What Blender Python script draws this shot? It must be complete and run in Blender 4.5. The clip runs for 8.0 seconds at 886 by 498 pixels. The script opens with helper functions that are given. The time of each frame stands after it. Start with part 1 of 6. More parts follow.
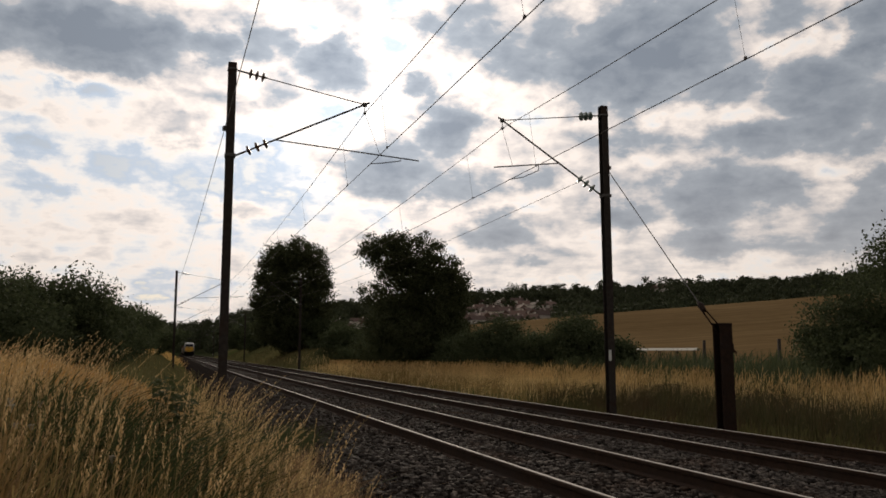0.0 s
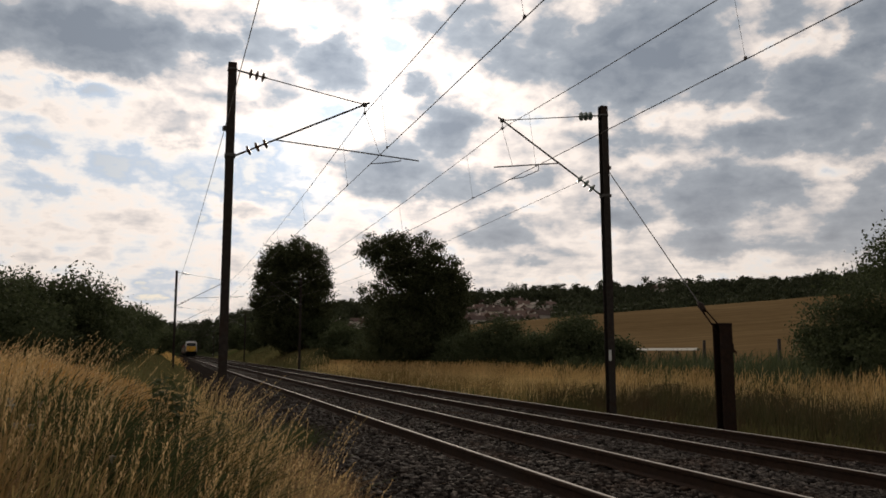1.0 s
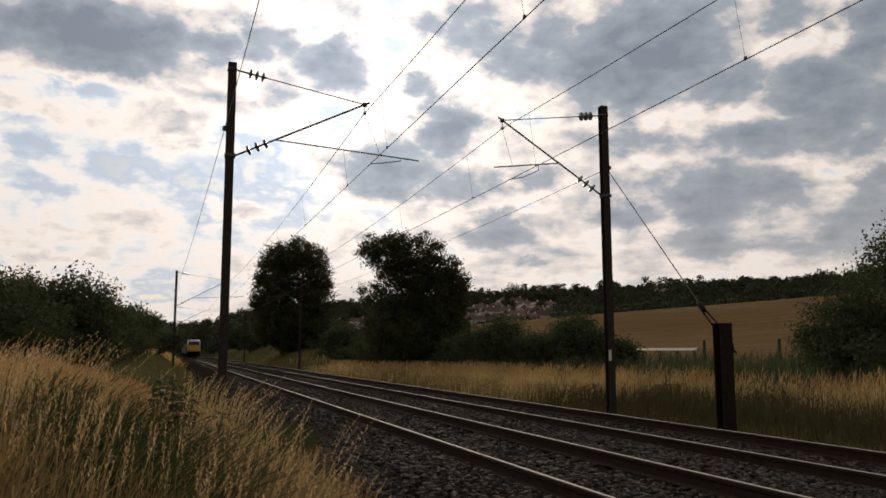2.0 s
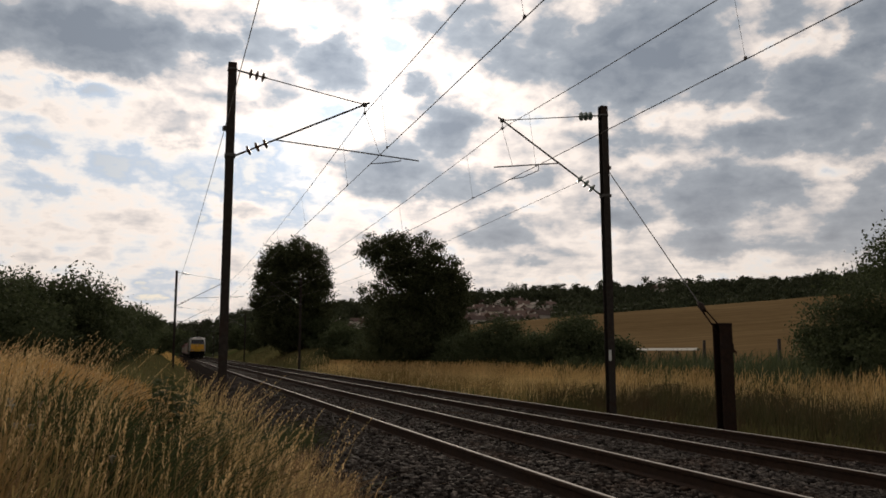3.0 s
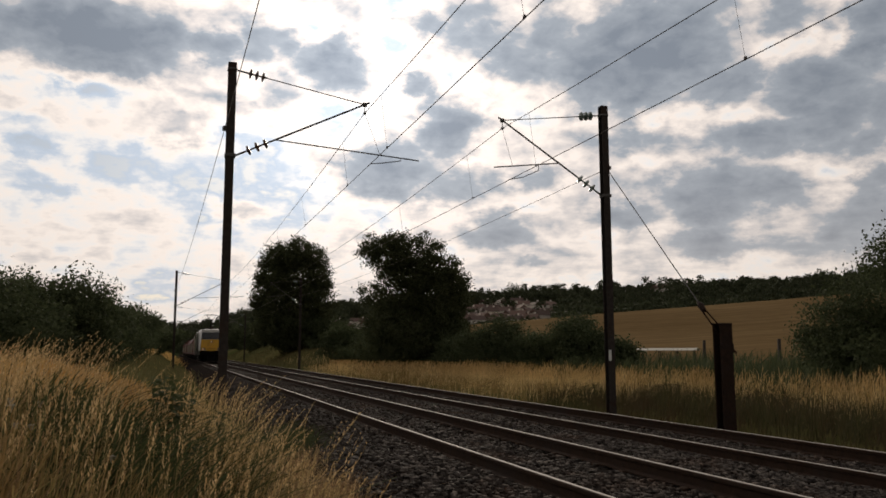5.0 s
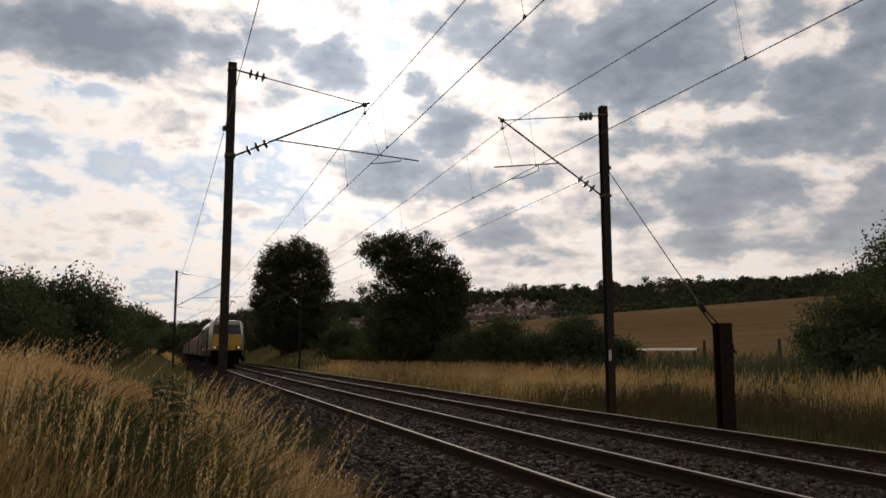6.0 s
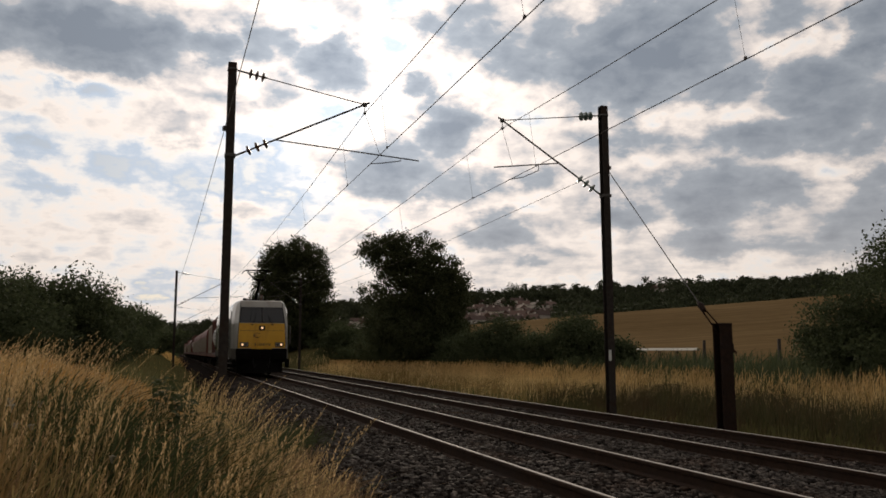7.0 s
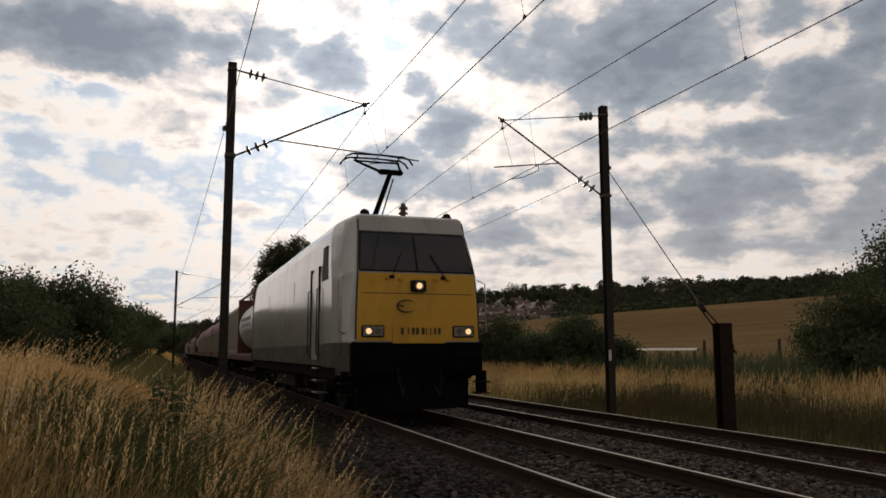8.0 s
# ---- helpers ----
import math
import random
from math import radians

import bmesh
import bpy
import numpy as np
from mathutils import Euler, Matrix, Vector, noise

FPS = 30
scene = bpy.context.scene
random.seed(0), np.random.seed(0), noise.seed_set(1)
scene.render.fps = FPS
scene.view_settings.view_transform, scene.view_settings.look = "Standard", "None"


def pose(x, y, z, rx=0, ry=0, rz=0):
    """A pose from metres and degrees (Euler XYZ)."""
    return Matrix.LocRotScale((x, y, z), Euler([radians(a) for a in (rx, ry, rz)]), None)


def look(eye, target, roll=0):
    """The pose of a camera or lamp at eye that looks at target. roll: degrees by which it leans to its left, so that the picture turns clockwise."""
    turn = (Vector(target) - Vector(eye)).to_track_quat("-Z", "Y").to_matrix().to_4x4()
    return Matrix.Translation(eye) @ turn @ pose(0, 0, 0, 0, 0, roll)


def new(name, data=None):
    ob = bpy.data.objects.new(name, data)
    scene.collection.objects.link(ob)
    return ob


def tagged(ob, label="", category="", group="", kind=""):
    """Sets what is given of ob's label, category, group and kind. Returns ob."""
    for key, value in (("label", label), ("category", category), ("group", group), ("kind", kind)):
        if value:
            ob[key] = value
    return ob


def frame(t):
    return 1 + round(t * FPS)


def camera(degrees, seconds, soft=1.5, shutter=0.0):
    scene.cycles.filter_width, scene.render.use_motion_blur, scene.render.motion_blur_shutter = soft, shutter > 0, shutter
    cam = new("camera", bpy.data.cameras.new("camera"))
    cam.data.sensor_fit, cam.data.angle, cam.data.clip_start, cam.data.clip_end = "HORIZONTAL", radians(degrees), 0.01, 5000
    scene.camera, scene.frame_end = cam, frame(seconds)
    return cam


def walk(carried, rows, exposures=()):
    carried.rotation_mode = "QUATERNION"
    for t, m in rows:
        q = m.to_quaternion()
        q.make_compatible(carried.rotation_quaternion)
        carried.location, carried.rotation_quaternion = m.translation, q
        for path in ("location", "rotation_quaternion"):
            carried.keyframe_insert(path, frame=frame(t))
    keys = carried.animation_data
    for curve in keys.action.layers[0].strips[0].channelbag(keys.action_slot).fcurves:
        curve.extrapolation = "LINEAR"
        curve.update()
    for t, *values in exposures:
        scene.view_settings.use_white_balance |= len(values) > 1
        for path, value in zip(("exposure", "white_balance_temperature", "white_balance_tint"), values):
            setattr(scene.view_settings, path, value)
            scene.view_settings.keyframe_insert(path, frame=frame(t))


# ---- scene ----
# ---- camera: stands still beside the line ----
EYE = Vector((0.0, 0.0, 1.268))
cam = camera(58.55, 8.0, soft=1.65)
stand = look(EYE, EYE + Vector((0.32060, 0.93834, 0.12868)), -0.12)
walk(cam, [(0.0, stand), (8.0, stand)], exposures=[(0.0, 0.0), (8.0, 0.0)])

# ---- world: broken evening cloud, the sun veiled ahead ----
SUN_AZ, SUN_EL = 12.4, 20.6
HEAVY = [
    (-6.5, 20.8, 7.2, 2.5, 1.0), (1.9, 21.0, 1.9, 1.2, 0.85), (5.7, 21.8, 2.2, 1.5, 0.75), (6.4, 18.7, 1.6, 1.6, 0.55),
    (11.0, 20.3, 3.3, 2.0, 0.95), (17.2, 23.2, 2.1, 1.0, 0.7), (16.8, 18.8, 1.1, 0.9, 0.7), (19.0, 15.7, 2.5, 2.5, 0.95),
    (15.1, 13.0, 4.4, 2.0, 0.95), (19.1, 12.1, 3.5, 1.5, 0.8), (22.6, 8.8, 2.6, 1.2, 0.8), (-9.3, 16.3, 4.0, 0.9, 0.45),
    (0.4, 15.0, 2.3, 1.1, 0.4), (21.7, 23.0, 2.6, 1.9, 0.55), (26.3, 21.7, 4.6, 2.7, 0.75),
]
HEAVY_RIGHT = [
    (33.3, 20.7, 6.4, 3.6, 1.0), (38.5, 18.1, 3.0, 1.7, 0.75), (36.6, 23.1, 3.9, 1.3, 0.7), (43.6, 21.8, 2.5, 1.2, 0.55),
    (48.5, 20.3, 1.8, 2.5, 0.95), (44.8, 17.3, 3.8, 2.0, 0.7), (42.5, 14.1, 4.2, 1.6, 0.85), (47.0, 14.7, 3.1, 2.3, 0.8),
    (38.7, 11.0, 4.8, 2.2, 0.95), (47.9, 11.0, 1.2, 1.3, 0.7), (47.1, 8.6, 2.4, 1.8, 0.75), (37.5, 7.4, 3.2, 1.1, 0.75),
    (32.2, 9.8, 2.8, 1.0, 0.55), (25.6, 12.5, 2.9, 1.0, 0.6), (42.8, 7.2, 3.8, 0.8, 0.4), (4.5, 9.9, 2.7, 0.6, 0.45),
    (25.7, 6.2, 1.6, 0.4, 0.4), (33.1, 14.7, 2.8, 1.1, 0.5),
]
CLEARINGS = [
    (9.7, 23.7, 4.0, 1.5, 1.0), (14.4, 22.6, 2.1, 4.6, 0.9), (20.8, 20.7, 1.9, 2.7, 1.0), (22.5, 18.3, 2.1, 1.0, 0.8),
    (27.3, 16.4, 3.3, 0.9, 0.8), (35.5, 16.0, 2.9, 1.0, 0.9), (41.6, 16.5, 1.6, 1.5, 0.8), (44.1, 19.8, 2.3, 1.1, 0.9),
    (4.8, 12.8, 4.3, 3.0, 0.9), (-7.8, 13.8, 5.0, 1.5, 0.8), (12.0, 16.5, 2.5, 1.8, 0.8), (-0.4, 8.2, 9.5, 2.3, 0.6),
    (-4.5, 17.7, 3.2, 0.7, 0.7), (28.2, 12.6, 1.2, 1.6, 0.5), (45.4, 10.2, 1.3, 1.6, 0.6), (9.6, 9.4, 4.8, 2.0, 0.7),
]
BLUE = [
    (-1.5, 12.4, 4.6, 1.6, 1.0), (-6.9, 16.5, 3.8, 1.0, 0.85), (-9.4, 13.2, 1.3, 0.6, 0.5), (3.1, 15.0, 1.9, 0.8, 0.4),
    (-8.0, 10.7, 2.3, 0.5, 0.5), (1.6, 4.4, 4.5, 1.2, 0.5),
]



class Net:
    """Short hand for node trees."""

    def __init__(self, tree):
        self.t = tree
        tree.nodes.clear()

    def put(self, sock, value):
        if isinstance(value, bpy.types.NodeSocket):
            self.t.links.new(value, sock)
        elif value is not None:
            sock.default_value = value

    def node(self, kind, out=0, ins=(), **props):
        n = self.t.nodes.new(kind)
        if "operation" in props:
            n.operation, n.use_clamp = props["operation"], props["use_clamp"]
        for i, v in (ins.items() if isinstance(ins, dict) else enumerate(ins)):
            self.put(n.inputs[i], v)
        return n.outputs[out]

    def math(self, op, a, b=None, c=None, clamp=False):
        return self.node("ShaderNodeMath", 0, (a, b, c), operation=op, use_clamp=clamp)

    def vec(self, op, a, b=None):
        n = self.t.nodes.new("ShaderNodeVectorMath")
        n.operation = op
        self.put(n.inputs[0], a)
        self.put(n.inputs[1], b)
        return n.outputs["Value" if op in ("LENGTH", "DOT_PRODUCT", "DISTANCE") else 0]

    def noise(self, at, scale, detail=4.0, rough=0.55, colour=False, distort=0.0):
        return self.node("ShaderNodeTexNoise", 1 if colour else 0,
                         {"Vector": at, "Scale": scale, "Detail": detail, "Roughness": rough, "Distortion": distort})

    def ramp(self, fac, stops):
        n = self.t.nodes.new("ShaderNodeValToRGB")
        el = n.color_ramp.elements
        while len(el) < len(stops):
            el.new(0.5)
        for e, (at, col) in zip(el, stops):
            e.position, e.color = at, (*col, 1.0)
        self.put(n.inputs[0], fac)
        return n.outputs[0]

    def mix(self, fac, a, b, blend="MIX"):
        n = self.t.nodes.new("ShaderNodeMix")
        n.data_type, n.blend_type = "RGBA", blend
        self.put(n.inputs[0], fac)
        self.put(n.inputs[6], a if not isinstance(a, tuple) else (*a, 1.0))
        self.put(n.inputs[7], b if not isinstance(b, tuple) else (*b, 1.0))
        return n.outputs[2]


def make_world():
    world = bpy.data.worlds.new("sky")
    scene.world = world
    world.use_nodes = True
    n = Net(world.node_tree)
    way = n.node("ShaderNodeTexCoord", 0)
    sep = n.t.nodes.new("ShaderNodeSeparateXYZ")
    n.put(sep.inputs[0], way)
    x, y, z = sep.outputs
    zc = n.math("MAXIMUM", z, 0.0)
    deg = 180.0 / math.pi
    azim = n.math("MULTIPLY", n.math("ARCTAN2", x, y), deg)
    elev = n.math("MULTIPLY", n.math("ARCSINE", z), deg)
    place = n.node("ShaderNodeCombineXYZ", 0, (azim, elev, 0.0))
    # cloud plane: streaks close up towards the horizon
    low = n.math("ADD", zc, 0.10)
    plane = n.node("ShaderNodeCombineXYZ", 0, (n.math("DIVIDE", x, low), n.math("DIVIDE", y, low), 0.0))
    puff = n.vec("MULTIPLY", way, (1.0, 1.0, 1.7))
    warp = n.vec("SUBTRACT", n.noise(puff, 14.0, 6.0, 0.6, True), (0.5, 0.5, 0.5))
    curl = n.vec("SUBTRACT", n.noise(puff, 42.0, 6.0, 0.6, True), (0.5, 0.5, 0.5))
    spot = n.vec("ADD", place, n.vec("MULTIPLY", warp, (5.0, 3.6, 0.0)))
    spot = n.vec("ADD", spot, n.vec("MULTIPLY", curl, (1.5, 1.3, 0.0)))

    def sum_of(spots):
        total = None
        for a, e, wa, we, s in spots:
            d = n.vec("MULTIPLY", n.vec("SUBTRACT", spot, (a, e, 0.0)), (1.0 / wa, 1.0 / we, 0.0))
            g = n.math("MULTIPLY", n.math("EXPONENT", n.math("MULTIPLY", n.math("POWER", n.vec("DOT_PRODUCT", d, d), 1.6), -0.75)), s)
            total = g if total is None else n.math("SMOOTH_MAX", total, g, 0.12)
        return total

    big = n.noise(puff, 7.0, 7.0, 0.55, distort=0.3)
    fine = n.noise(puff, 15.0, 5.0, 0.50, distort=0.4)
    tiny = n.noise(puff, 40.0, 4.0, 0.55, distort=0.5)
    streak = n.noise(plane, 3.2, 6.0, 0.6)
    thick = n.math("ADD", n.math("MULTIPLY", n.math("SUBTRACT", big, 0.5), 0.50),
                   n.math("MULTIPLY", n.math("SUBTRACT", fine, 0.5), 0.70))
    thick = n.math("ADD", thick, n.math("MULTIPLY", n.math("SUBTRACT", streak, 0.5), 0.42))
    thick = n.math("ADD", thick, n.math("MULTIPLY", n.math("SUBTRACT", tiny, 0.5), 0.27))
    thick = n.math("ADD", thick, 0.285)
    thick = n.math("ADD", thick, n.math("MULTIPLY", n.math("MULTIPLY", n.math("SUBTRACT", azim, 16.0), 0.05, clamp=True), 0.06))
    heavy = n.math("MAXIMUM", sum_of(HEAVY), sum_of(HEAVY_RIGHT))
    thick = n.math("ADD", thick, n.math("MULTIPLY", n.math("MINIMUM", heavy, 1.15), 0.45))
    thick = n.math("SUBTRACT", thick, n.math("MULTIPLY", sum_of(CLEARINGS), 0.13))
    thick = n.math("SUBTRACT", thick, n.math("MULTIPLY", sum_of(BLUE), 0.27), clamp=True)
    cloud = n.ramp(thick, [(0.0, (0.47, 0.59, 0.75)), (0.11, (0.64, 0.71, 0.81)), (0.22, (1.0, 0.957, 0.925)), (0.30, (1.09, 0.965, 0.875)),
                           (0.42, (0.755, 0.695, 0.67)), (0.54, (0.405, 0.44, 0.49)), (0.80, (0.25, 0.285, 0.34))])
    # the veiled sun brightens the cloud round it
    towards = n.vec("DOT_PRODUCT", way, sun_way())
    ang = n.math("MULTIPLY", n.math("ARCCOSINE", towards), deg)
    halo = n.math("EXPONENT", n.math("MULTIPLY", n.math("POWER", n.math("DIVIDE", ang, 10.0), 2.0), -1.0))
    wide = n.math("EXPONENT", n.math("MULTIPLY", n.math("POWER", n.math("DIVIDE", ang, 60.0), 2.0), -1.0))
    gain = n.math("ADD", n.math("ADD", 0.27, n.math("MULTIPLY", halo, 0.50)), n.math("MULTIPLY", wide, 0.72))
    cloud = n.vec("SCALE", cloud)
    n.put(cloud.node.inputs["Scale"], gain)
    # warm haze low down
    haze = n.math("EXPONENT", n.math("DIVIDE", elev, -6.0))
    cloud = n.mix(n.math("MULTIPLY", haze, 0.60, clamp=True), cloud, (0.70, 0.612, 0.537))
    tex = n.t.nodes.new("ShaderNodeTexSky")
    tex.sky_type, tex.sun_disc, tex.dust_density = "NISHITA", False, 1.5
    tex.sun_elevation, tex.sun_rotation = radians(SUN_EL), radians(SUN_AZ)
    sky = tex.outputs[0]
    clear = n.node("ShaderNodeBackground", 0, (sky, 0.05))
    covered = n.node("ShaderNodeBackground", 0, (cloud, 1.0))
    cover = n.math("ADD", n.math("MULTIPLY", thick, 5.0), 0.62, clamp=True)
    both = n.node("ShaderNodeMixShader", 0, (cover, clear, covered))
    out = n.t.nodes.new("ShaderNodeOutputWorld")
    n.put(out.inputs[0], both)


def sun_way():
    a, e = radians(SUN_AZ), radians(SUN_EL)
    return Vector((math.sin(a) * math.cos(e), math.cos(a) * math.cos(e), math.sin(e)))


make_world()
lamp = bpy.data.lights.new("sun", "SUN")
lamp.energy, lamp.angle, lamp.color = 1.5, radians(14), (1.0, 0.87, 0.70)
sun = new("sun", lamp)
sun.matrix_world = look(sun_way() * 100, (0, 0, 0))


# ---- materials ----
def surface(name, a, b, scale=3.0, rough=0.6, bump=0.0, bump_scale=None, metal=0.0, stain=None, stain_scale=0.7,
            stain_at=(0.52, 0.70), island=0.0, objrand=0.0, stretch=(1, 1, 1), rough_var=0.12, world_at=False, spec=0.5, coat=0.0):
    """Two colours mixed by grain, a larger stain, relief, and a tone for each piece."""
    m = bpy.data.materials.new(name)
    m.use_nodes = True
    n = Net(m.node_tree)
    at = n.node("ShaderNodeNewGeometry", 0) if world_at else n.node("ShaderNodeTexCoord", 3)
    if stretch != (1, 1, 1):
        at = n.vec("MULTIPLY", at, stretch)
    grain = n.noise(at, scale, 6.0, 0.62)
    col = n.mix(n.ramp(grain, [(0.30, (0, 0, 0)), (0.70, (1, 1, 1))]), a, b)
    if stain:
        blot = n.noise(at, stain_scale, 5.0, 0.6, distort=0.5)
        col = n.mix(n.ramp(blot, [(stain_at[0], (0, 0, 0)), (stain_at[1], (1, 1, 1))]), col, stain)
    if island or objrand:
        r = n.node("ShaderNodeNewGeometry", "Random Per Island") if island else n.node("ShaderNodeObjectInfo", "Random")
        k = island or objrand
        tone = n.math("ADD", n.math("MULTIPLY", r, 2 * k), 1.0 - k)
        v = n.vec("SCALE", col)
        n.put(v.node.inputs["Scale"], tone)
        col = v
    p = n.t.nodes.new("ShaderNodeBsdfPrincipled")
    n.put(p.inputs["Base Color"], col)
    n.put(p.inputs["Roughness"], n.math("ADD", n.math("MULTIPLY", grain, 2 * rough_var), rough - rough_var, clamp=True))
    n.put(p.inputs["Metallic"], metal)
    n.put(p.inputs["Specular IOR Level"], spec)
    n.put(p.inputs["Coat Weight"], coat)
    n.put(p.inputs["Coat Roughness"], 0.09)
    if bump:
        h = n.noise(at, bump_scale or scale * 2.5, 6.0, 0.6)
        bn = n.node("ShaderNodeBump", 0, {"Strength": bump, "Distance": 0.02, "Height": h})
        n.put(p.inputs["Normal"], bn)
    out = n.t.nodes.new("ShaderNodeOutputMaterial")
    n.put(out.inputs[0], p.outputs[0])
    return m


def leaf_material(name, a, b, through_it=0.35, spread=0.35, patch=0.0, patch_col=None, patch_scale=0.6):
    """Leaves and stalks: light passes through them in part."""
    m = bpy.data.materials.new(name)
    m.use_nodes = True
    n = Net(m.node_tree)
    r = n.node("ShaderNodeNewGeometry", "Random Per Island")
    at = n.node("ShaderNodeTexCoord", 3)
    col = n.mix(r, a, b)
    if patch_col:
        blot = n.noise(at, patch_scale, 4.0, 0.6)
        col = n.mix(n.ramp(blot, [(0.45, (0, 0, 0)), (0.62, (1, 1, 1))]), col, patch_col)
    v = n.vec("SCALE", col)
    n.put(v.node.inputs["Scale"], n.math("ADD", n.math("MULTIPLY", n.noise(at, 1.3, 4.0), 2 * spread), 1 - spread))
    d = n.node("ShaderNodeBsdfPrincipled", 0, {"Base Color": v, "Roughness": 0.8, "Specular IOR Level": 0.06})
    t = n.node("ShaderNodeBsdfTranslucent", 0, {"Color": v})
    out = n.t.nodes.new("ShaderNodeOutputMaterial")
    n.put(out.inputs[0], n.node("ShaderNodeMixShader", 0, (through_it, d, t)))
    return m


def glass_material(name, tint, rough=0.05):
    m = bpy.data.materials.new(name)
    m.use_nodes = True
    n = Net(m.node_tree)
    p = n.node("ShaderNodeBsdfPrincipled", 0, {"Base Color": (*tint, 1), "Roughness": rough, "IOR": 1.5, "Specular IOR Level": 0.6})
    out = n.t.nodes.new("ShaderNodeOutputMaterial")
    n.put(out.inputs[0], p)
    return m


def glow_material(name, col, strength):
    m = bpy.data.materials.new(name)
    m.use_nodes = True
    n = Net(m.node_tree)
    out = n.t.nodes.new("ShaderNodeOutputMaterial")
    n.put(out.inputs[0], n.node("ShaderNodeEmission", 0, ((*col, 1), strength)))
    return m


def ground_material(name, a, b, c, scale, bump=0.6, lines=False):
    m = bpy.data.materials.new(name)
    m.use_nodes = True
    n = Net(m.node_tree)
    at = n.node("ShaderNodeNewGeometry", 0)
    broad = n.noise(at, 0.035, 5.0, 0.6)
    grain = n.noise(at, scale, 6.0, 0.65)
    col = n.mix(n.ramp(grain, [(0.32, (0, 0, 0)), (0.68, (1, 1, 1))]), a, b)
    col = n.mix(n.ramp(broad, [(0.42, (0, 0, 0)), (0.64, (1, 1, 1))]), col, c)
    if lines:
        # crop rows and tramlines
        run = n.vec("MULTIPLY", at, (0.10, 0.9, 0.0))
        streak = n.noise(run, 0.5, 5.0, 0.6)
        col = n.mix(n.ramp(streak, [(0.40, (0.55, 0.55, 0.55)), (0.70, (0, 0, 0))]), col, (0.085, 0.055, 0.027))
    h = n.noise(at, scale * 2, 5.0, 0.7)
    bn = n.node("ShaderNodeBump", 0, {"Strength": bump, "Distance": 0.15, "Height": h})
    p = n.node("ShaderNodeBsdfPrincipled", 0, {"Base Color": col, "Roughness": 1.0, "Specular IOR Level": 0.0, "Normal": bn})
    out = n.t.nodes.new("ShaderNodeOutputMaterial")
    n.put(out.inputs[0], p)
    return m


MAT_MEADOW = ground_material("meadow_ground", (0.06, 0.06, 0.022), (0.12, 0.09, 0.04), (0.045, 0.055, 0.02), 1.2)
MAT_WHEAT = ground_material("wheat", (0.170, 0.118, 0.059), (0.128, 0.087, 0.043), (0.190, 0.134, 0.070), 0.5, 0.8, True)
MAT_MARGIN = ground_material("field_margin", (0.15, 0.13, 0.06), (0.24, 0.19, 0.09), (0.12, 0.11, 0.05), 0.4)
MAT_HILL = ground_material("hill_ground", (0.030, 0.038, 0.018), (0.05, 0.05, 0.026), (0.026, 0.032, 0.016), 0.05)
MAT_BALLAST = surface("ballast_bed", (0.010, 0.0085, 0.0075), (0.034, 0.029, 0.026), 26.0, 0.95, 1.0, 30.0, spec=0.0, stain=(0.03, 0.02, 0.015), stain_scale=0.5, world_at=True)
MAT_STONE = surface("ballast_stone", (0.0225, 0.0195, 0.0175), (0.072, 0.061, 0.054), 9.0, 0.9, 0.5, 40.0, spec=0.04, stain=(0.055, 0.034, 0.024), stain_scale=0.6, island=0.65, world_at=True)
MAT_RAILSIDE = surface("rusty_rail", (0.028, 0.018, 0.013), (0.055, 0.033, 0.022), 14.0, 0.9, 0.4, metal=0.1, stain=(0.04, 0.03, 0.025), spec=0.12)
MAT_RAILTOP = surface("polished_rail_head", (0.36, 0.33, 0.30), (0.46, 0.42, 0.385), 20.0, 0.75, 0.05, metal=0.1, spec=0.15, stretch=(30, 1, 30), rough_var=0.06)
MAT_SLEEPER = surface("weathered_sleeper", (0.025, 0.02, 0.017), (0.06, 0.048, 0.039), 12.0, 0.9, 0.6, stain=(0.04, 0.03, 0.025), stretch=(0.3, 3, 3), objrand=0.3, spec=0.12)
MAT_MAST = surface("weathered_mast_steel", (0.030, 0.026, 0.024), (0.060, 0.050, 0.043), 9.0, 0.8, 0.3, metal=0.1, stain=(0.045, 0.026, 0.018), stain_scale=2.0, spec=0.12)
MAT_RUST = surface("rusted_post_steel", (0.020, 0.013, 0.010), (0.042, 0.024, 0.016), 11.0, 0.85, 0.6, metal=0.2, stain=(0.03, 0.022, 0.02), stain_scale=2.5, spec=0.12)
MAT_FITTING = surface("galvanised_fitting", (0.06, 0.056, 0.053), (0.10, 0.094, 0.088), 20.0, 0.6, 0.2, metal=0.3)
MAT_WIRE = surface("copper_wire", (0.05, 0.042, 0.036), (0.085, 0.065, 0.05), 8.0, 0.6, 0.0, metal=0.5)
MAT_GLASSDISC = glass_material("glass_insulator", (0.16, 0.20, 0.18), 0.15)
MAT_BROWNDISC = surface("brown_ceramic_insulator", (0.06, 0.032, 0.024), (0.09, 0.05, 0.035), 14.0, 0.25)
MAT_PLATE = surface("white_enamel_plate", (0.62, 0.62, 0.60), (0.74, 0.74, 0.72), 12.0, 0.4, stain=(0.35, 0.30, 0.25))
MAT_STALK = leaf_material("dry_grass_stalk", (0.57, 0.335, 0.105), (0.80, 0.54, 0.205), 0.5, 0.35, patch_col=(0.52, 0.29, 0.10))
MAT_STEM = leaf_material("grass_stem", (0.20, 0.155, 0.065), (0.40, 0.30, 0.14), 0.45, 0.3)
MAT_SPIKE = leaf_material("pale_seed_head", (0.42, 0.275, 0.12), (0.68, 0.49, 0.26), 0.5, 0.35)
